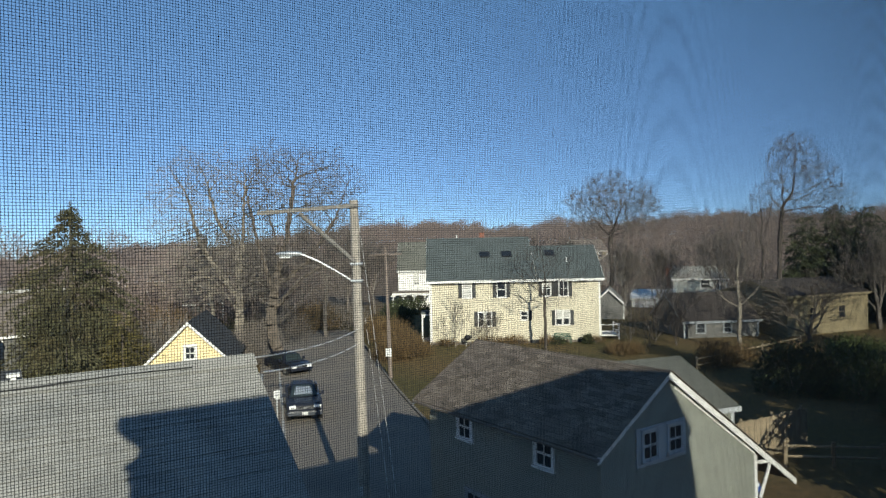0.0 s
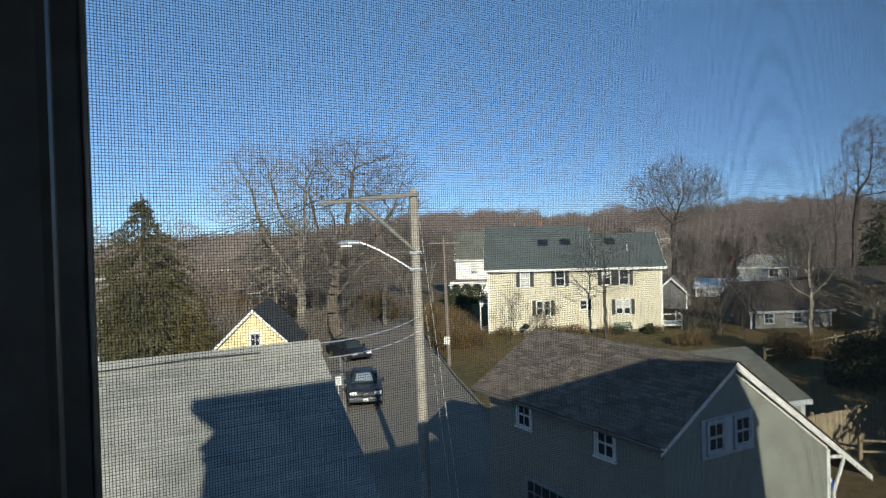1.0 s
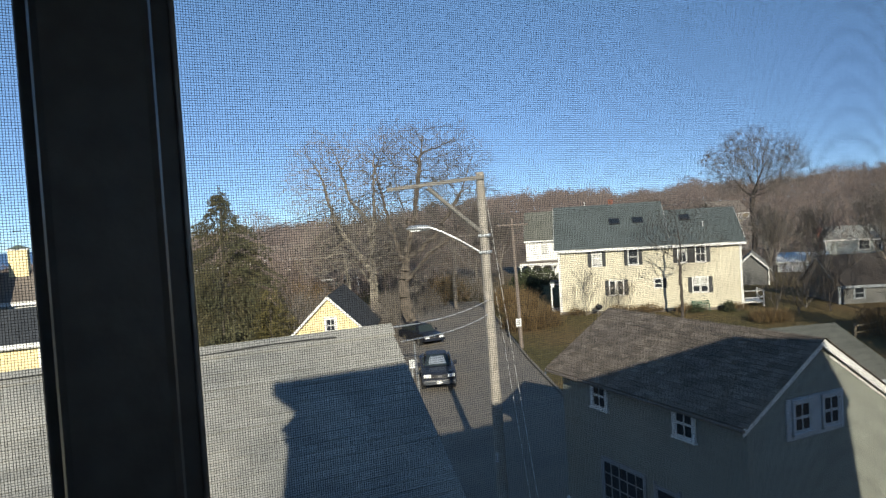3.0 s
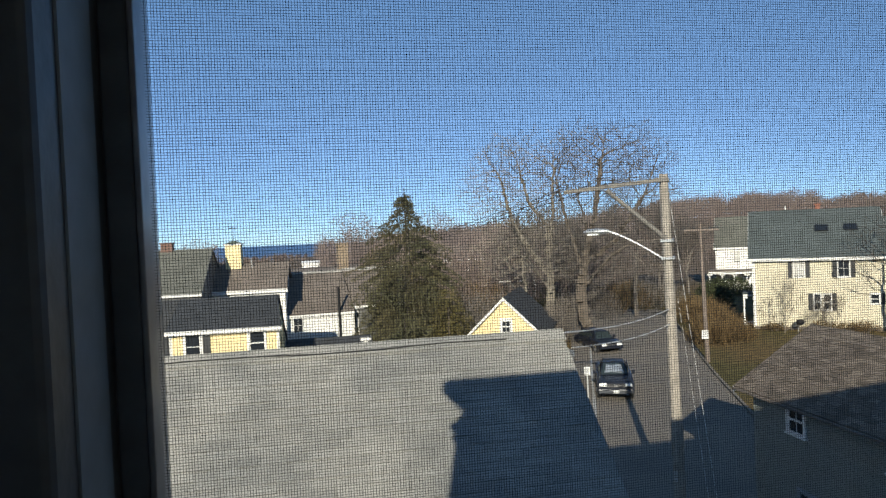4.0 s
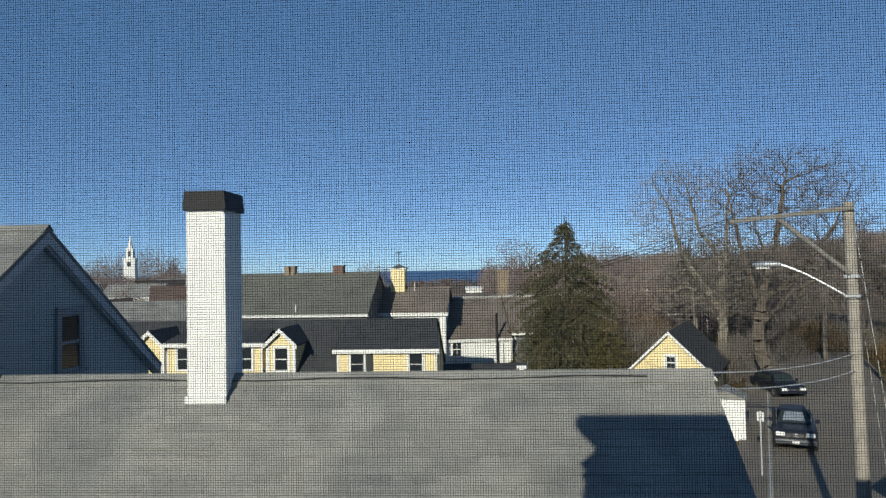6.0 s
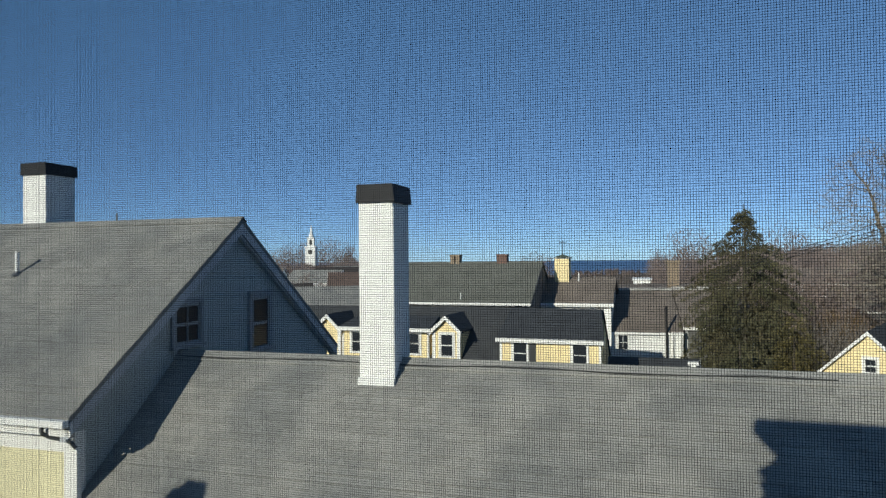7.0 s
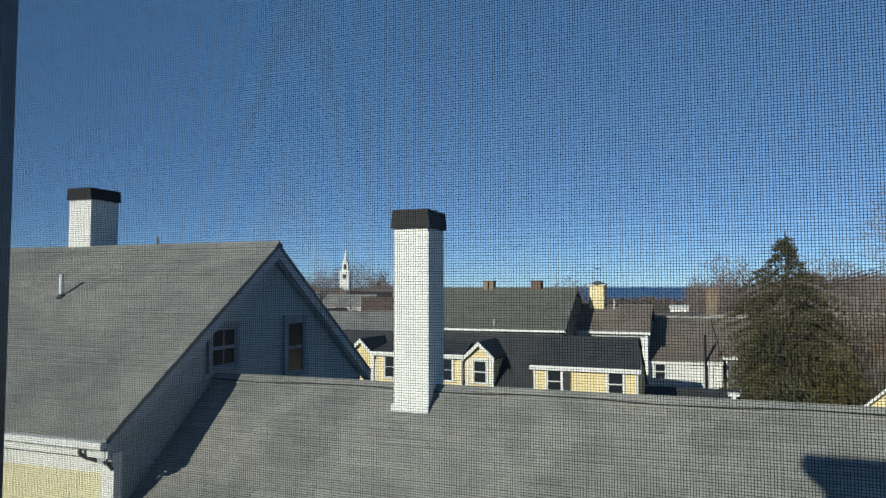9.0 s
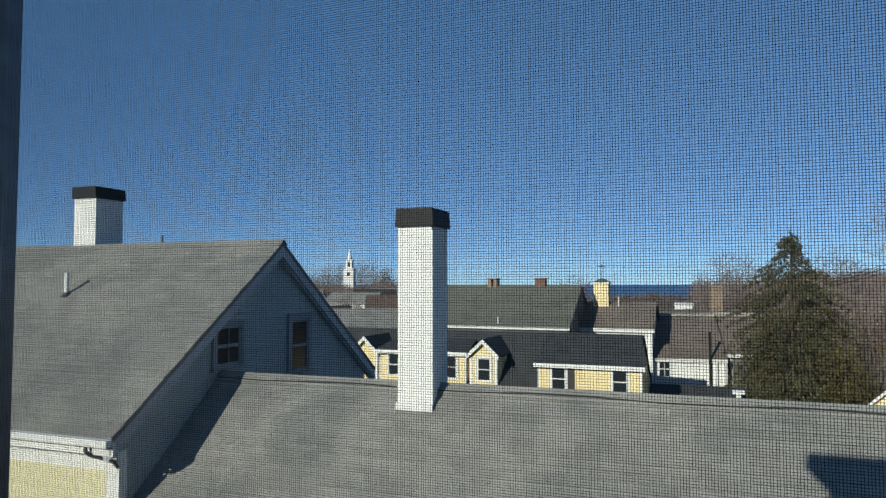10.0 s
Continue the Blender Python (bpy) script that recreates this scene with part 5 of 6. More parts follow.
def bare_tree(x, y, H, seed, label, counts=(7, 6, 5, 4, 3), trunk=0.25, r0=0.3, spread=0.6, first=0.55, up=0.12, mat=BARK, twig=0.012, lean=(0, 0), group="", ratio=0.62, reach=1.5, low=0.5, wide=None, wander=0.13, tmat=None, leader=0.3):
    """A bare tree: counts are the children of each order, first the angle of the main limbs, low how far up the trunk they begin."""
    rnd = random.Random(seed)
    levels = len(counts)
    coarse, fine = [], []
    def grow(p, d, L, r, lev):
        n = 4 if lev < 2 else 3 if lev < 4 else 2
        kids = counts[lev] if lev < levels else 0
        nodes = []
        for i in range(n):
            d = (d + Vector((rnd.gauss(0, 1), rnd.gauss(0, 1), rnd.gauss(0, 1))) * (0.05 if lev == 0 else wander if lev < 3 else 0.09) + Vector((0, 0, up if lev else 0.05))).normalized()
            q = p + d * (L / n)
            rr = max(r * (0.84 if lev else 0.93), twig)
            (coarse if lev < 2 else fine).append((p, q, r, rr))
            p, r = q, rr
            nodes.append((p, d, r))
        turn = rnd.uniform(0, 6.3)
        for k in range(kids):
            f = (low + (1 - low) * (k + 1) / kids) if lev == 0 else rnd.uniform(0.25, 1.0)
            i = min(n - 1, int(f * n - 0.001))
            q, dd, rr = nodes[i]
            side = dd.orthogonal().normalized()
            side.rotate(Matrix.Rotation(turn + 2.4 * k + rnd.uniform(-0.4, 0.4), 3, dd))
            ang = first * rnd.uniform(0.3, 1.45) if lev == 0 else spread * rnd.uniform(0.55, 1.15)
            if lev == 0 and k == kids - 1:
                ang *= leader
            nd = (dd * math.cos(ang) + side * math.sin(ang)).normalized()
            if nd.z < 0.0:
                nd.z = abs(nd.z) * 0.4 + 0.05
                nd.normalize()
            grow(q, nd, L * (reach if lev == 0 else ratio) * rnd.uniform(0.8, 1.15), max(rr * (rnd.uniform(0.5, 0.72) if lev < 2 else rnd.uniform(0.45, 0.62)), twig), lev + 1)
    grow(Vector((0, 0, -0.3)), Vector((lean[0], lean[1], 1)).normalized(), H * trunk, r0, 0)
    ends = [q for p, q, _, _ in coarse + fine]
    kz = H / sorted(q.z for q in ends)[int(len(ends) * 0.992)]
    kx = (wide / 2) / sorted(math.hypot(q.x, q.y) for q in ends)[int(len(ends) * 0.985)] if wide else kz
    t = thing("tree", pose(x, y, height(x, y)), label, "tree", group)
    def s(rows):
        def at(p):
            z = p.z * kz
            return Vector((p.x * kx, p.y * kx, z if z < H else H + (z - H) * 0.3))
        return [(at(p), at(q), a, b) for p, q, a, b in rows]
    limbs_mesh("trunk", s(coarse), tmat or mat, t)
    limbs_mesh("crown", s(fine), mat, t, "lacy bare winter twigs")
    return t


def grown_tree(x, y, seed, label, trunk, crowns, r0, mat=BARK, tmat=None, step=0.36, kill=0.75, tip=0.011, twig=0.8, twigs=3, droop=0.0, group="", stems=()):
    """A bare tree grown towards points strewn in its crown. trunk: (x, y, z) of the bole's bends; crowns: (points, x, y, z, rx, ry, rz)."""
    rnd = np.random.RandomState(seed)
    goals = []
    for n, cx, cy, cz, rx, ry, rz in crowns:
        v = rnd.normal(size=(n, 3))
        v /= np.linalg.norm(v, axis=1)[:, None]
        goals.append(v * (rnd.random_sample((n, 1)) ** 0.42) * (rx, ry, rz) + (cx, cy, cz))
    goals = np.concatenate(goals)
    goals = goals[goals[:, 2] > trunk[-1][2] * 0.5]
    nodes, parents = [np.array((0.0, 0.0, -0.3))], [-1]
    for q in trunk:
        q = np.array(q, float)
        p = nodes[-1]
        m = max(1, int(np.linalg.norm(q - p) / step))
        for i in range(m):
            nodes.append(p + (q - p) * (i + 1) / m + rnd.normal(size=3) * 0.03)
            parents.append(len(nodes) - 2)
    for stem in stems:
        start = np.array(stem[0], float)
        at = min(range(len(nodes)), key=lambda i: np.linalg.norm(nodes[i] - start))
        for q in stem[1:]:
            q = np.array(q, float)
            p = nodes[at]
            m = max(1, int(np.linalg.norm(q - p) / step))
            for i in range(m):
                nodes.append(p + (q - p) * (i + 1) / m + rnd.normal(size=3) * 0.06)
                parents.append(at)
                at = len(nodes) - 1
    near = np.full(len(goals), 1e9)
    who = np.zeros(len(goals), int)
    fresh = 0
    alive = np.ones(len(goals), bool)
    kids = {}
    for _ in range(170):
        for i in range(fresh, len(nodes)):
            d = np.linalg.norm(goals - nodes[i], axis=1)
            m = d < near
            near[m], who[m] = d[m], i
        fresh = len(nodes)
        alive &= near > kill
        if not alive.any():
            break
        pull = {}
        for g in np.nonzero(alive)[0]:
            d = goals[g] - nodes[who[g]]
            pull.setdefault(int(who[g]), []).append(d / np.linalg.norm(d))
        grew = False
        for i, ds in pull.items():
            if kids.get(i, 0) >= 3:
                continue
            d = np.mean(ds, axis=0)
            if parents[i] >= 0:
                back = nodes[i] - nodes[parents[i]]
                d = d + 0.8 * back / (np.linalg.norm(back) + 1e-9)
            d = d / (np.linalg.norm(d) + 1e-9) + rnd.normal(size=3) * 0.09 + (0, 0, -droop)
            nodes.append(nodes[i] + d / np.linalg.norm(d) * step * rnd.uniform(0.75, 1.15))
            parents.append(i)
            kids[i] = kids.get(i, 0) + 1
            grew = True
        if not grew or len(nodes) > 9000:
            break
    load = np.zeros(len(nodes))
    for i in range(len(nodes) - 1, 0, -1):
        if not kids.get(i) and i > 5:
            load[i] = max(load[i], 1.0)
        load[parents[i]] += load[i]
    radius = np.maximum(r0 * (np.maximum(load, 1) / max(load[0], 1)) ** 0.56, tip)
    coarse, fine = [], []
    for i in range(1, len(nodes)):
        j = parents[i]
        flare = 1.35 if j == 0 else 1.0
        row = (Vector(nodes[j]), Vector(nodes[i]), float(min(radius[j], radius[i] * 1.35)) * flare, float(radius[i]))
        (coarse if radius[i] > r0 * 0.2 else fine).append(row)
        if radius[i] < r0 * 0.16:
            out = nodes[i] - nodes[j]
            out = out / (np.linalg.norm(out) + 1e-9)
            for _ in range(twigs if not kids.get(i) else int(rnd.random_sample() < 0.45)):
                d = out + rnd.normal(size=3) * 0.34 + (0, 0, 0.16)
                d /= np.linalg.norm(d)
                L_ = twig * rnd.uniform(0.45, 1.2)
                p = Vector(nodes[i])
                q = p + Vector(d) * L_
                fine.append((p, q, tip, tip * 0.6))
                for f in (0.35, 0.65):
                    e = d + rnd.normal(size=3) * 0.4
                    o = p.lerp(q, f)
                    fine.append((o, o + Vector(e / np.linalg.norm(e)) * L_ * 0.5, tip * 0.7, tip * 0.5))
    t = thing("tree", pose(x, y, height(x, y)), label, "tree", group)
    limbs_mesh("trunk", coarse, tmat or mat, t)
    limbs_mesh("crown", fine, mat, t, "lacy bare winter twigs")
    return t


grown_tree(-13.8, 57.8, 11, "big spreading bare tree beside the street", ((-0.9, 0, 1.6), (-1.0, 0, 3.6), (-0.6, 0, 6.4), (0.3, 0, 9.8)),
           ((1300, 1.6, 0, 12.4, 6.6, 5.0, 5.6), (650, 1.2, 0, 15.0, 5.6, 4.2, 3.2), (680, 3.2, -1, 6.6, 4.8, 3.4, 3.4), (420, -3.0, 0, 7.3, 2.9, 2.6, 3.4)), 0.5, BARK, BARK_TRUNK, kill=0.47, tip=0.0075, twig=1.25,
           stems=(((-0.6, 0, 6.0), (2.2, 0.4, 8.3), (4.6, 0.6, 11.9)), ((-0.8, 0, 5.0), (-2.2, 0.4, 10.2), (-3.0, 0.5, 14.0)), ((-0.9, 0, 4.0), (1.6, -1.2, 6.4), (4.4, -2.0, 8.2)), ((0.3, 0, 9.6), (0.8, 0.2, 13.0), (1.3, 0, 15.6)), ((0.0, 0, 8.4), (-0.6, -1.4, 12.0))))
grown_tree(-18.4, 60.5, 23, "tall bare tree with pale limbs beside the street", ((0.0, 0, 2.4), (0.1, 0, 4.6), (0.0, 0, 7.0)),
           ((800, -3.0, 0, 12.4, 5.0, 4.0, 5.6), (400, -3.4, 0, 15.0, 4.4, 3.2, 3.1), (300, 1.2, 0, 13.4, 2.8, 2.6, 4.6), (460, -3.6, 0, 7.0, 3.8, 2.8, 3.2), (260, 1.8, -0.5, 6.6, 2.3, 2.2, 2.8)), 0.42, BARK_PALE, kill=0.47, tip=0.0075, twig=1.25,
           stems=(((0.1, 0, 4.6), (-2.4, 0, 8.2), (-3.5, 0.2, 10.3), (-4.6, 0.2, 14.4)), ((0.0, 0, 6.8), (-0.2, 0.3, 9.6), (-1.8, 0.3, 11.7), (-2.6, 0.2, 14.8)), ((0.0, 0, 6.4), (0.7, -0.5, 10.4), (0.9, -0.4, 15.2)), ((0.1, 0, 3.6), (-1.8, -1.2, 6.6))))
grown_tree(-12.0, 68.0, 31, "bare tree behind the parked cars", ((0, 0, 3.0), (0.2, 0, 5.0)), ((420, 0.6, 0, 9.4, 3.8, 3.4, 4.6),), 0.2, BARK, kill=0.55)
grown_tree(-22.5, 66.0, 33, "bare tree behind the yellow gable", ((0, 0, 2.4), (-0.2, 0, 4.0)), ((380, -0.4, 0, 8.2, 3.8, 3.2, 4.2),), 0.18, BARK_PALE, kill=0.55)
grown_tree(8.75, 58.8, 41, "slim bare tree in front of the cream house", ((0.05, 0, 2.6), (-0.05, 0, 5.0)), ((520, 0, 0, 6.4, 4.0, 2.6, 3.0), (240, 0, 0, 8.3, 2.4, 2.0, 1.9)), 0.13, BARK_DARK, step=0.26, kill=0.42, tip=0.007, twig=0.5, twigs=2)
bare_tree(0.9, 60.6, 4.9, 43, "small many-stemmed bare tree by the cream house wall", (6, 5, 4, 3), 0.14, 0.06, 0.7, 0.8, 0.1, BARK_PALE, 0.007, low=0.2, wide=5.0)
bare_tree(4.2, 60.9, 3.6, 44, "small bare shrub tree by the cream house wall", (6, 5, 4, 3), 0.14, 0.05, 0.7, 0.8, 0.1, BARK_PALE, 0.007, low=0.2, wide=3.4)
grown_tree(24.2, 55.5, 47, "vase-shaped bare tree with a pale trunk", ((0, 0, 1.6), (0.05, 0, 3.0)), ((900, -0.2, 0, 7.2, 3.6, 3.0, 3.7), (320, 0, 0, 9.4, 2.5, 2.0, 1.9)), 0.17, BARK, BARK_PALE, step=0.28, kill=0.42, tip=0.009, twig=0.6)
grown_tree(26.9, 108.5, 53, "round-headed bare tree rising over the roofs", ((0.2, 0, 5.0), (0.0, 0, 9.0)), ((2000, 0.4, 0, 14.7, 7.4, 5.6, 5.0), (500, 4.4, 0, 13.2, 4.0, 3.2, 3.0)), 0.38, BARK, BARK_DARK, step=0.45, kill=0.6, tip=0.012, twig=1.5, twigs=5)
grown_tree(35.9, 72.6, 59, "tall bare tree with a crown fanning out from a leaning stem", ((0.1, 0, 5.0), (0.3, 0, 9.0), (0.7, 0, 12.5)), ((1000, 2.6, 0, 14.0, 4.1, 3.2, 4.6), (420, 1.6, 0, 17.4, 2.7, 2.0, 2.6), (300, 5.0, 0, 12.6, 3.0, 2.0, 2.6)), 0.24, BARK, BARK_DARK, step=0.36, kill=0.5, tip=0.01, twig=1.2, twigs=4)
grown_tree(33.4, 70.8, 60, "narrow upright bare tree beside a taller one", ((0, 0, 5.0), (0.1, 0, 8.0)), ((380, 0, 0, 11.2, 1.9, 1.6, 3.4),), 0.13, BARK, BARK_DARK, step=0.33, kill=0.45, tip=0.011, twig=0.7)
bare_tree(42.5, 66.0, 10.0, 61, "bare tree beside the old beige house", (6, 6, 5, 4, 3), 0.25, 0.28, 0.6, 0.6, 0.1, BARK, 0.014, wide=8)
bare_tree(31.0, 57.5, 6.6, 67, "low gnarled bare tree in front of the beige house", (7, 6, 5, 4), 0.22, 0.18, 0.8, 1.0, 0.02, BARK_TRUNK, 0.014, low=0.4, wide=9)
for i, (x, y, h) in enumerate(((16.6, 60.5, 5.0), (17.8, 58.8, 4.2), (19.2, 61.5, 5.0), (20.4, 59.5, 4.0), (21.8, 66.0, 6.5))):
    bare_tree(x, y, h, 70 + i, "thicket of thin dark bare stems", (7, 4, 3, 3), 0.14, 0.06, 0.4, 0.45, 0.12, BARK_DARK if i % 2 else BARK, 0.011, group="thicket by the deck", low=0.1, reach=2.6)
for i, (x, y, h) in enumerate(((-9.5, 92, 11), (-14, 98, 12), (-19, 92, 12), (-24, 84, 11), (-28, 96, 13), (22, 82, 9), (17, 90, 10), (28, 88, 9), (-35, 100, 12), (12, 96, 11), (33, 80, 10), (-30, 84, 9), (-20, 76, 9))):
    bare_tree(x, y, h, 90 + i, "bare tree among the houses", (7, 6, 5, 4), 0.24, 0.18, 0.6, 0.6, 0.1, BARK, 0.02, group="bare trees among the houses", wide=h * 0.8)


def sprays(vs, fs, rnd, p, d, size, n, flat=0.5, thin=0.17):
    """n small pointed leaf sprays round p, leaning along d."""
    for _ in range(n):
        v = (d + Vector((rnd.gauss(0, 1), rnd.gauss(0, 1), rnd.gauss(0, 1) - 0.25)) * flat).normalized() * size * rnd.uniform(0.6, 1.3)
        w = v.cross(Vector((rnd.gauss(0, 1), rnd.gauss(0, 1), rnd.gauss(0, 1)))).normalized() * size * thin
        q = p + Vector((rnd.gauss(0, 1), rnd.gauss(0, 1), rnd.gauss(0, 1))) * size * 0.35
        k = len(vs)
        vs += [q - w, q + w, q + v]
        fs.append((k, k + 1, k + 2))


def conifer(x, y, H, R, seed, mat, label, rows=34, per=13, size=0.42, power=0.8, name="tree", density=6, thin=0.17):
    rnd = random.Random(seed)
    t = thing(name, pose(x, y, height(x, y)), label, "tree")
    bm = bmesh.new()
    tube(bm, (0, 0, -0.3), (0, 0, H * 0.97), H * 0.02, 0.02, 8)
    part("trunk", bm, BARK_TRUNK, t)
    vs, fs = [], []
    for i in range(rows):
        z = H * (0.06 + 0.93 * i / rows)
        k = 1 - z / H
        n = max(5, int(per * (0.5 + 0.6 * k)))
        for j in range(n):
            a = 2 * math.pi * (j + rnd.random()) / n
            L_ = R * k ** power * rnd.uniform(0.55, 1.2) * (0.92 + 0.22 * math.sin(a * 3 + z * 1.9 + seed) + 0.12 * math.sin(z * 4.1)) + 0.2
            d = Vector((math.cos(a), math.sin(a), rnd.uniform(-0.3, 0.1))).normalized()
            m = max(3, int(L_ / 0.3))
            for s in range(m):
                f = (s + 1) / m
                p = Vector((0, 0, z)) + d * (L_ * f) + Vector((0, 0, -0.5 * f * f * L_ * 0.35 + 0.25 * max(0, f - 0.75) * L_))
                sprays(vs, fs, rnd, p, (d + Vector((0, 0, -0.35))), size * (0.75 + 0.5 * k), density if f > 0.35 else 2, 0.55, thin)
    raw("crown", vs, fs, mat, t, "drooping needled boughs with gaps")
    return t


def spruce(x, y, H, R, seed, mat, label, rows=46, size=0.17):
    """Whorls of drooping boughs, each a flat frond of side shoots hung with needle sprays."""
    rnd = random.Random(seed)
    t = thing("tree", pose(x, y, height(x, y)), label, "tree")
    bm = bmesh.new()
    tube(bm, (0, 0, -0.3), (0.1, 0, H * 0.97), H * 0.02, 0.03, 8)
    part("trunk", bm, BARK_TRUNK, t)
    vs, fs = [], []
    for i in range(rows):
        z0 = H * (0.04 + 0.94 * (i / rows) ** 0.93)
        k = 1 - z0 / H
        n = max(5, int(6 + 5 * k))
        turn = rnd.uniform(0, 6.3)
        for j in range(n):
            a = turn + 2 * math.pi * j / n + rnd.uniform(-0.3, 0.3)
            lump = 1 + 0.16 * math.sin(a * 2 + z0 * 0.9 + seed) + 0.14 * math.sin(a * 5 - z0 * 2.3)
            L_ = R * (1 - math.exp(-(H * k / 3.4) ** 1.25)) * lump * rnd.uniform(0.6, 1.12) + 0.15
            d = Vector((math.cos(a), math.sin(a), 0))
            side = Vector((-d.y, d.x, 0))
            z = z0 + rnd.uniform(-0.2, 0.2)
            rise = rnd.uniform(-0.1, 0.25) + 0.35 * max(0.0, 0.3 - k)
            m = max(3, int(L_ / 0.34))
            for s in range(m):
                f = (s + 0.6) / m
                if f < 0.3 and L_ > 1.6:
                    continue
                p = Vector((0, 0, z)) + d * (L_ * f) + Vector((0, 0, L_ * (rise * f - 0.55 * f * f + 0.22 * max(0, f - 0.6))))
                half = 0.42 * L_ * (1 - f) ** 0.8 * min(1, f * 2.4) * rnd.uniform(0.6, 1.2)
                q = max(1, int(half / 0.3))
                for sg in (-1, 1):
                    for u in range(q + 1):
                        w = half * u / max(q, 1)
                        c = p + side * (sg * w) + d * (w * 0.5) - Vector((0, 0, w * 0.3 + rnd.uniform(0, 0.1)))
                        sprays(vs, fs, rnd, c, (d * 0.8 + side * (sg * 0.5) - Vector((0, 0, 0.55))), size * rnd.uniform(0.7, 1.3), 12, 0.4, 0.11)
    for i in range(26):
        p = Vector((0.1, 0, H - 1.3 + 1.5 * i / 26))
        sprays(vs, fs, rnd, p, Vector((0, 0, 0.8)), size * (1.6 - i / 24), 10, 0.7, 0.11)
    raw("crown", vs, fs, mat, t, "drooping needled boughs with gaps")
    return t


spruce(-25.1, 45.4, 13.2, 4.5, 5, NEEDLES, "tall olive-green spruce with bronzed cones near the top")
conifer(-21.2, 44.4, 6.0, 2.0, 6, NEEDLES_GOLD, "bronze-tinged arborvitae beside the spruce", 24, 11, 0.26, 0.5, density=14, thin=0.1)
conifer(-23.2, 41.4, 4.2, 2.6, 7, NEEDLES, "low bushy evergreen in front of the spruce", 18, 12, 0.27, 0.4, density=9)
for i, (az, r, h) in enumerate(((28.2, 92, 12.0), (30.2, 94, 13.5), (32.0, 92, 13.0), (34.0, 88, 12.0), (36.6, 82, 12.0))):
    conifer(r * math.sin(radians(az)), r * math.cos(radians(az)), h, 3.6, 25 + i, LEAVES_DARK, "broad dark evergreen behind the old beige house", 24, 12, 0.5, 0.5)
# evergreens added out of view only to throw shade over the side lawn
for i, (x, y, h, r) in enumerate(((21.5, 21.0, 14.0, 6.0), (27.5, 24.0, 16.0, 6.5), (38.5, 29.0, 15.0, 5.0), (40.0, 36.0, 17.0, 7.0))):
    conifer(x, y, h, r, 15 + i, NEEDLES, "tall evergreen added out of view to shade the side lawn", 26, 11, 0.6, 0.7)


def bush(x, y, H, R, seed, mat, label, n=900, size=0.3, thin=False, group="", sx=1.0):
    rnd = random.Random(seed)
    t = thing("bush", pose(x, y, height(x, y)), label, "bush", group)
    vs, fs = [], []
    for _ in range(n):
        a, u_, f = rnd.uniform(0, 2 * math.pi), rnd.random(), rnd.random() ** 0.4
        p = Vector((sx * R * math.cos(a) * math.sqrt(1 - u_ * u_ * 0.9) * f, R * math.sin(a) * math.sqrt(1 - u_ * u_ * 0.9) * f, H * u_ * (0.6 + 0.4 * f)))
        if thin:
            k = len(vs)
            d = Vector((p.x * 0.25, p.y * 0.25, 1.0)).normalized() * size * rnd.uniform(1.5, 3.5)
            w = Vector((rnd.gauss(0, 1), rnd.gauss(0, 1), 0)).normalized() * 0.018
            vs += [p - w, p + w, p + d + Vector((rnd.gauss(0, .15), rnd.gauss(0, .15), 0))]
            fs.append((k, k + 1, k + 2))
        else:
            sprays(vs, fs, rnd, p, p.normalized() if p.length else Vector((0, 0, 1)), size, 3, 0.8)
    raw("foliage", vs, fs, mat, t)
    bm = bmesh.new()
    for k in range(5):
        tube(bm, (0, 0, -0.2), (sx * R * 0.5 * math.cos(k * 1.3), R * 0.5 * math.sin(k * 1.3), H * 0.6), 0.04, 0.015, 5)
    part("stem", bm, BARK, t)
    return t


for i, (x, y, h, r, sx) in enumerate(((-6.4, 69, 1.6, 2.4, 1), (-5.2, 64, 1.7, 2.4, 1), (-4.0, 60, 1.5, 2.2, 1), (-2.9, 57, 1.2, 2.0, 1), (-4.4, 56, 1.2, 1.8, 1))):
    bush(x, y, h, r, 200 + i, BRUSH, "tangle of dry reddish-brown brush on the verge", 1500, 0.3, True, "dry brush on the verge", sx)
for i, (x, y, h, r) in enumerate(((-20.6, 46.6, 5.0, 2.6), (-18.6, 51.5, 3.0, 2.4), (-21.5, 53.0, 4.2, 3.0), (-16.2, 54.2, 2.6, 1.8), (-23.5, 57.0, 4.5, 3.0), (-16.8, 60.5, 2.6, 2.2), (-15.6, 66.0, 2.6, 2.6), (-14.0, 72.0, 3.0, 3.0), (-17.5, 73.0, 3.4, 3.0), (-11.0, 75.0, 2.8, 3.0))):
    bush(x, y, h, r, 280 + i, BRUSH if i % 3 == 1 else BARK, "tangled thicket of bare brown shrub stems under the trees", 1500, 0.34, True, "brown thickets under the trees")
for i, (x, y, h, r) in enumerate(((20.4, 51.0, 1.7, 1.6), (22.6, 53.0, 1.0, 1.8), (15.0, 56.5, 0.5, 1.6), (27.0, 52.0, 1.2, 2.0))):
    bush(x, y, h, r, 220 + i, BRUSH, "clump of tall dry tawny grass", 1400, 0.28, True, "dry grass clumps")
# all but the first shrub have sunlight painted into their leaves
for i, (x, y, h, r) in enumerate(((22.4, 43.4, 3.2, 2.6), (25.5, 42.0, 3.6, 2.8), (29.0, 41.0, 4.0, 3.0), (25.8, 36.0, 2.6, 2.2), (30.0, 36.5, 3.4, 2.8), (34.0, 44.0, 4.5, 3.2))):
    bush(x, y, h, r, 240 + i, LEAVES_DARK if i == 0 else LEAVES_LIT, "dense dark evergreen shrub" if i == 0 else "dense evergreen shrub with sunlight put in its green", 1500, 0.3, False, "evergreen shrubs")
bush(-5.2, 77.5, 2.2, 1.8, 260, LEAVES_DARK, "rounded green shrub beside the white porch", 800, 0.3)
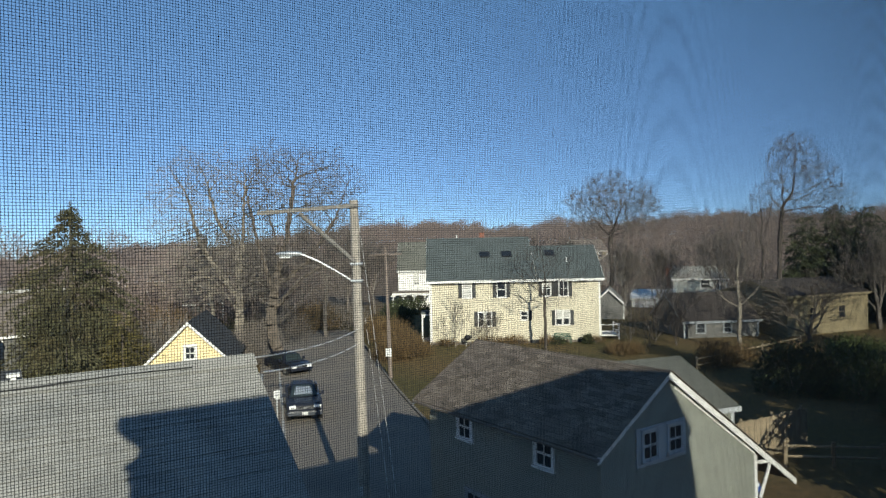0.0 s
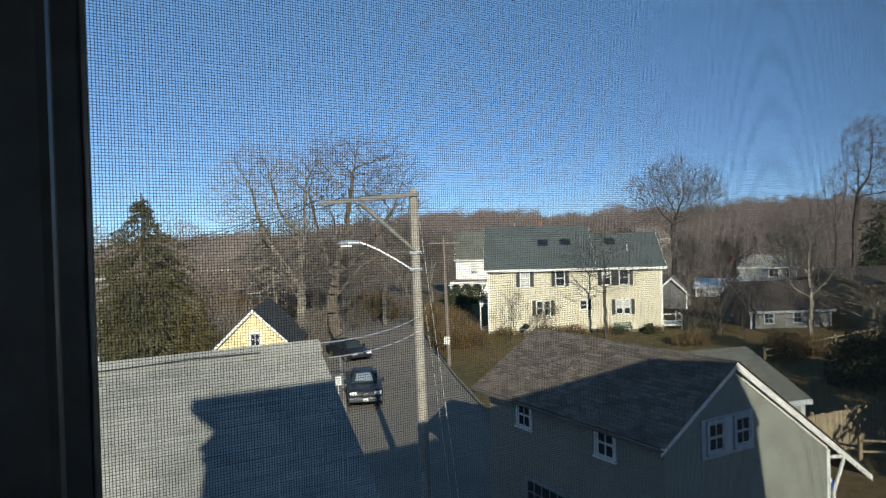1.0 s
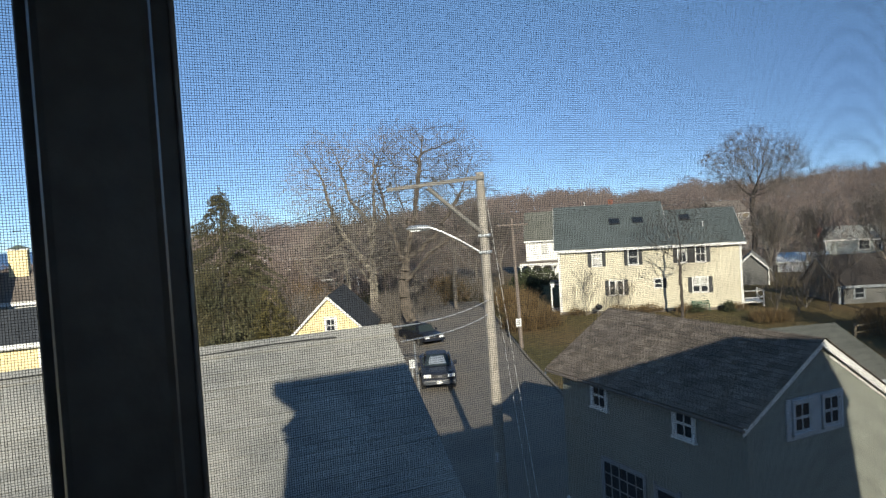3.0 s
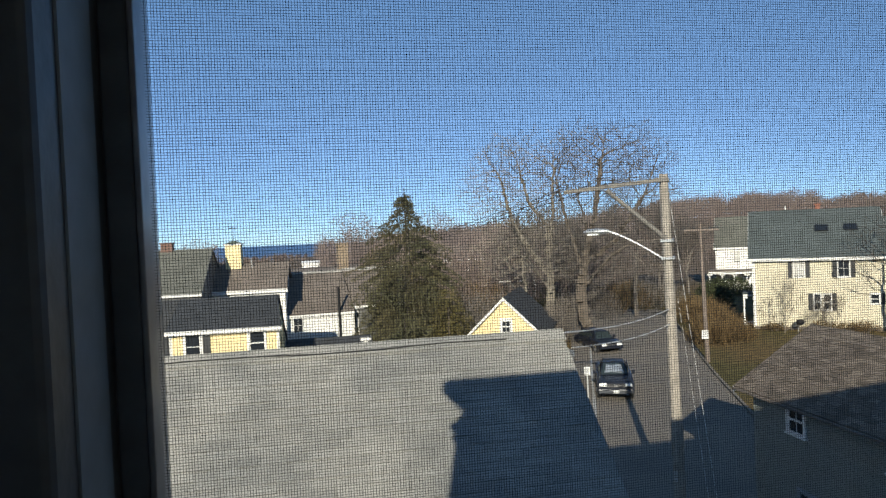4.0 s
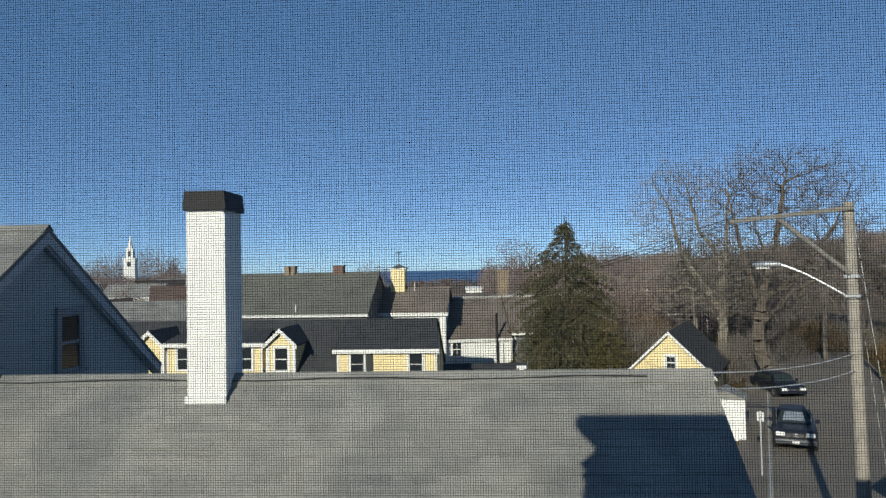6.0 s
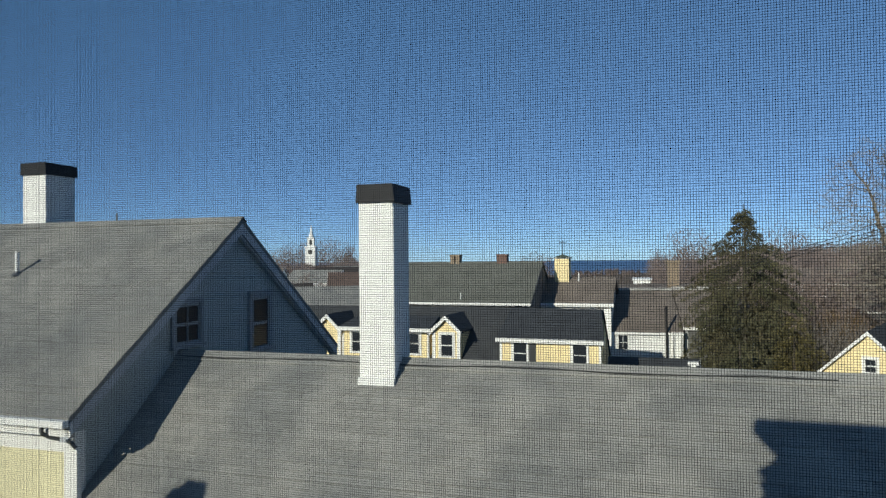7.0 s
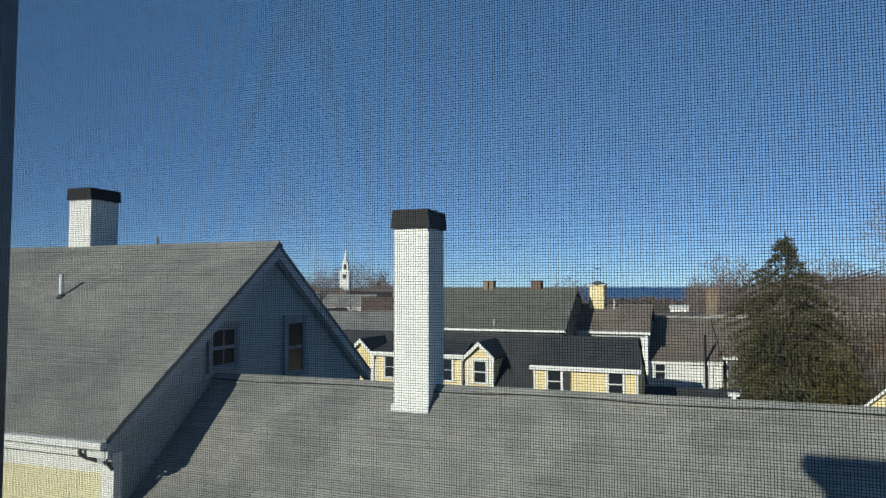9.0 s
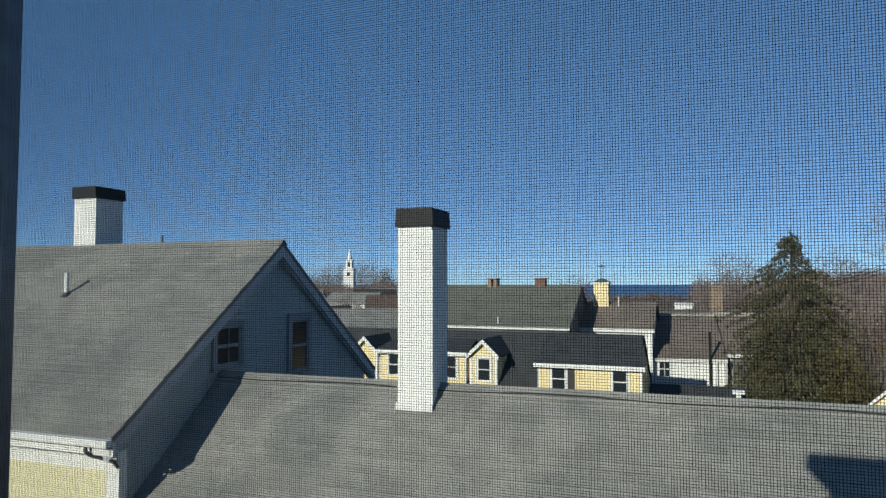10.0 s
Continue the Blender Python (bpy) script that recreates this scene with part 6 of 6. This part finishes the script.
bush(-5.0, 91.0, 2.0, 2.6, 264, LEAVES_DARK, "dark green hedge in front of the white porch", 1200, 0.32, False, "", 1.4)
bush(12.9, 61.0, 0.8, 0.5, 261, LEAVES_DARK, "small clipped shrub by the cream house", 300, 0.2)
bush(10.2, 61.3, 0.5, 0.7, 263, LEAVES_DARK, "small clipped shrub by the cream house", 250, 0.2)


def garden_bench(x, y, turn):
    b = thing("garden_bench", pose(x, y, height(x, y), 0, 0, turn), "dark green slatted garden bench by the cream house wall", "bench")
    for k in range(4):
        part("seat_slat", boxes((-0.75, 0.75, -0.25 + k * 0.12, -0.15 + k * 0.12, 0.42, 0.45), bevel=0.004), BENCH_GREEN, b)
    for k in range(3):
        part("back_slat", boxes((-0.75, 0.75, 0.24, 0.265, 0.55 + k * 0.13, 0.64 + k * 0.13), bevel=0.004), BENCH_GREEN, b)
    for sx in (-0.72, 0.66):
        part("leg", boxes((sx, sx + 0.06, -0.24, -0.18, 0, 0.62), bevel=0.005), BENCH_GREEN, b)
        part("leg", boxes((sx, sx + 0.06, 0.2, 0.238, 0, 0.92), bevel=0.005), BENCH_GREEN, b)
        part("armrest", boxes((sx, sx + 0.06, -0.26, 0.198, 0.622, 0.66), bevel=0.005), BENCH_GREEN, b)


def kettle_grill(x, y):
    g = thing("grill", pose(x, y, height(x, y)), "black kettle grill on thin legs beside the house", "grill")
    bm = bmesh.new()
    for z0, z1, r0, r1 in ((0.55, 0.65, 0.18, 0.28), (0.65, 0.78, 0.28, 0.32), (0.78, 0.92, 0.32, 0.27), (0.92, 1.0, 0.27, 0.12)):
        tube(bm, (0, 0, z0), (0, 0, z1), r0, r1, 16)
    part("bowl", bm, CAP_BLACK, g)
    for k in range(3):
        bm = bmesh.new()
        a = 2.1 * k
        tube(bm, (0.3 * math.cos(a), 0.3 * math.sin(a), 0), (0.18 * math.cos(a), 0.18 * math.sin(a), 0.6), 0.015, 0.015, 6)
        part("leg", bm, GALV, g)


garden_bench(10.7, 61.3, 0)
kettle_grill(2.05, 60.9)
for i, (x, h, r) in enumerate(((0.2, 0.5, 0.7), (3.6, 0.7, 0.8), (5.2, 0.6, 0.9), (6.6, 0.7, 0.7), (9.3, 0.5, 0.6), (13.6, 0.5, 0.7))):
    bush(x, 61.2, h, r, 300 + i, BRUSH, "low dead brown border plants along the wall", 320, 0.16, True, "border plants by the cream house", 1.6)


def woods(name, sectors, label, mat=WOODS, fan=38, wide=0.1, grain=0.8, thin=0.22):
    vs, fs = [], []
    for az0, az1, r0, r1, n, h0, h1, seed in sectors:
        rnd = random.Random(seed)
        for _ in range(n):
            az, r = radians(rnd.uniform(az0, az1)), math.sqrt(rnd.uniform(r0 * r0, r1 * r1))
            x, y = -r * math.sin(az), r * math.cos(az)
            z, H = height(x, y), rnd.uniform(h0, h1) * (1 + 0.22 * math.sin(math.degrees(az) * 1.3 + seed) * math.sin(math.degrees(az) * 0.53))
            R = H * rnd.uniform(0.28, 0.42)
            w = wide * max(1.0, r / 220)
            base = Vector((x, y, z))
            k = len(vs)
            vs += [base + Vector((-w, 0, -0.5)), base + Vector((w, 0, -0.5)), base + Vector((0, 0, H * 0.8))]
            fs.append((k, k + 1, k + 2))
            for _ in range(fan):
                a, e, f = rnd.uniform(0, 2 * math.pi), rnd.uniform(-1.3, 1.5), rnd.random() ** 0.45
                p = base + Vector((math.cos(a) * math.cos(e) * R * f, math.sin(a) * math.cos(e) * R * f, H * (0.5 + 0.5 * f * math.sin(e))))
                out = (p - base - Vector((0, 0, H * 0.35))).normalized()
                g = grain * max(1.0, r / 220) * rnd.uniform(0.5, 1.3)
                q = (out + Vector((rnd.gauss(0, 1), rnd.gauss(0, 1), rnd.gauss(0, 1))) * 0.55).normalized() * g
                s = q.cross(Vector((rnd.gauss(0, 1), rnd.gauss(0, 1), rnd.gauss(0, 1)))).normalized() * g * thin
                k = len(vs)
                vs += [p - q - s, p - q + s, p + q]
                fs.append((k, k + 1, k + 2))
    return tagged(raw(name, vs, fs, mat), label, "woods", kind="stuff")


woods("hill_woods", ((-62, 14, 150, 470, 3000, 8, 13, 1), (12, 31, 150, 420, 1000, 6, 10, 2), (-45, 30, 420, 520, 700, 9, 14, 9)), "bare brown deciduous woods covering the far hill", WOODS, 150, 0.05, 0.5, 0.09)
woods("town_woods", ((12, 30.5, 74, 150, 220, 6, 10, 3), (24.2, 27.4, 140, 165, 26, 11, 14, 11), (31.0, 34.0, 128, 146, 24, 10, 14, 12), (29.5, 31, 150, 180, 8, 10, 12, 13), (33.6, 36, 150, 200, 14, 9, 12, 14), (44.3, 46.8, 280, 320, 10, 9, 13, 15), (-40, -12, 105, 160, 140, 6, 10, 4), (30, 36.2, 180, 320, 90, 7, 11, 5), (57, 72, 170, 320, 160, 5, 8, 6), (57.5, 71, 190, 310, 330, 8.8, 10.4, 16), (62.2, 67, 105, 125, 26, 6.2, 7.6, 17), (61.0, 67.8, 335, 390, 70, 15, 22, 8), (36, 60, 300, 900, 160, 2, 4, 7)), "bare brown trees between the houses of the town", WOODS, 110, 0.06, 0.75, 0.07)
# ---- shingles and bricks, piece by piece ----
def near_piece(a, b, s):
    """The stretch of the near roof, in the sun beside the chimney, whose shingles are single pieces."""
    return -3.2 < (a + b) / 2 < 1.3 and 1.0 < s < 3.0


rows_, place_, lift_ = shingle_rows(-7.68, 3.78, 7.81, 6.08, 10.24, 8.07, 0.14, 0.3, 3)
count = 0
singles = set()
for a, b, s0, s1, e in rows_:
    if near_piece(a, b, s0) and count < 300:
        me = bpy.data.meshes.new("shingle")
        me.from_pydata([place_(a, s0, -0.002), place_(b, s0, -0.002), place_(b, s0, lift_ + e), place_(a, s0, lift_ + e), place_(a, s1, 0.001), place_(b, s1, 0.001)], [],
                       [(0, 1, 2, 3), (3, 2, 5, 4), (0, 3, 4), (1, 5, 2)])
        me.materials.append(SHINGLE_PIECE)
        part("shingle", me, SHINGLE_PIECE, WING_ROOF)
        singles.add((a, b, s0))
        count += 1
shingle_field("shingles", WING_ROOF, SHINGLE_GREY, -7.68, 3.78, 7.81, 6.08, 10.24, 8.07, 0.14, 0.3, 3, lambda a, b, s: (a, b, s) in singles, "rows of weathered grey shingles")


def single_shingle(q, parent, mat):
    me = bpy.data.meshes.new("shingle")
    me.from_pydata(q, [], [(0, 1, 2, 3), (3, 2, 5, 4), (0, 3, 4), (1, 5, 2)])
    me.materials.append(mat)
    part("shingle", me, mat, parent)


rows_, place_, lift_ = shingle_rows(-18.0, -7.53, 7.66, 7.47, 12.0, 10.57, 0.14, 0.3, 4)
tall_singles = [(a, b, s0, s1, e) for a, b, s0, s1, e in rows_ if -11.3 < (a + b) / 2 < -7.6 and 0.3 < s0 < 3.6][:300]
for a, b, s0, s1, e in tall_singles:
    single_shingle([place_(a, s0, -0.002), place_(b, s0, -0.002), place_(b, s0, lift_ + e), place_(a, s0, lift_ + e), place_(a, s1, 0.001), place_(b, s1, 0.001)], TALL, SHINGLE_PIECE)
tall_set = {(a, b, s0) for a, b, s0, s1, e in tall_singles}
shingle_field("shingles", TALL, SHINGLE_GREY, -18.0, -7.53, 7.66, 7.47, 12.0, 10.57, 0.14, 0.3, 4, lambda a, b, s: (a, b, s) in tall_set, "rows of weathered grey shingles")


def salt_shingles(xa, za, seed):
    rows, place, lift = shingle_rows(-19.03, -10.87, xa, za, 14.72, 6.42, 0.15, 0.32, seed)
    vs, fs = [], []
    def turn(q):
        return (q[1], -q[0], q[2])
    near = 0
    for a, b, s0, s1, e in rows:
        k = len(vs)
        if xa < 14 and a > -16.5 and 1.0 < s0 < 2.9 and near < 300:
            near += 1
            single_shingle([turn(place(*q)) for q in ((a, s0, -0.002), (b, s0, -0.002), (b, s0, lift + 2 * e), (a, s0, lift + 2 * e), (a, s1, 0.001), (b, s1, 0.001))], SALT, SHINGLE_BROWN_PIECE)
            continue
        vs += [turn(place(*q)) for q in ((a, s0, -0.002), (b, s0, -0.002), (b, s0, lift + 2 * e), (a, s0, lift + 2 * e), (a, s1, 0.001), (b, s1, 0.001))]
        fs += [(k, k + 1, k + 2, k + 3), (k + 3, k + 2, k + 5, k + 4), (k, k + 3, k + 4), (k + 1, k + 5, k + 2)]
    tagged(raw("shingles", vs, fs, SHINGLE_BROWN, SALT, "curling rows of brown shingles"), kind="stuff")


salt_shingles(12.0, 4.7, 7)
salt_shingles(20.86, 2.33, 8)


def brick_mesh(w, d, h):
    bm = boxes((-w / 2, w / 2, 0, d, 0, h), bevel=0.0025)
    return finish("brick", bm, BRICK_WHITE)


def chimney_bricks(parent, x0, x1, y0, y1, z0, z1):
    whole = brick_mesh(0.192, 0.02, 0.062)
    half = brick_mesh(0.092, 0.02, 0.062)
    rnd = random.Random(9)
    z, k = z0, 0
    while z < z1 - 0.06:
        for wide, m in ((x1 - x0, lambda d: pose(x0 + d, y0, z)), (y1 - y0, lambda d: pose(x1, y0 + d, z, 0, 0, 90))):
            d = 0.0
            if k % 2:
                ob = new("brick", half)
                ob.parent = parent
                ob.matrix_local = m(0.048)
                d = 0.1
            while d < wide - 0.05:
                me = whole if wide - d > 0.18 else half
                w = 0.2 if me is whole else 0.1
                ob = new("brick", me)
                ob.parent = parent
                ob.matrix_local = m(d + w / 2 - 0.004) @ pose(0, rnd.uniform(-0.002, 0.002), 0)
                d += w
        z += 0.0715
        k += 1


chimney_bricks(CHIMNEY, -3.96, -3.38, 9.85, 10.58, 7.62, 10.61)
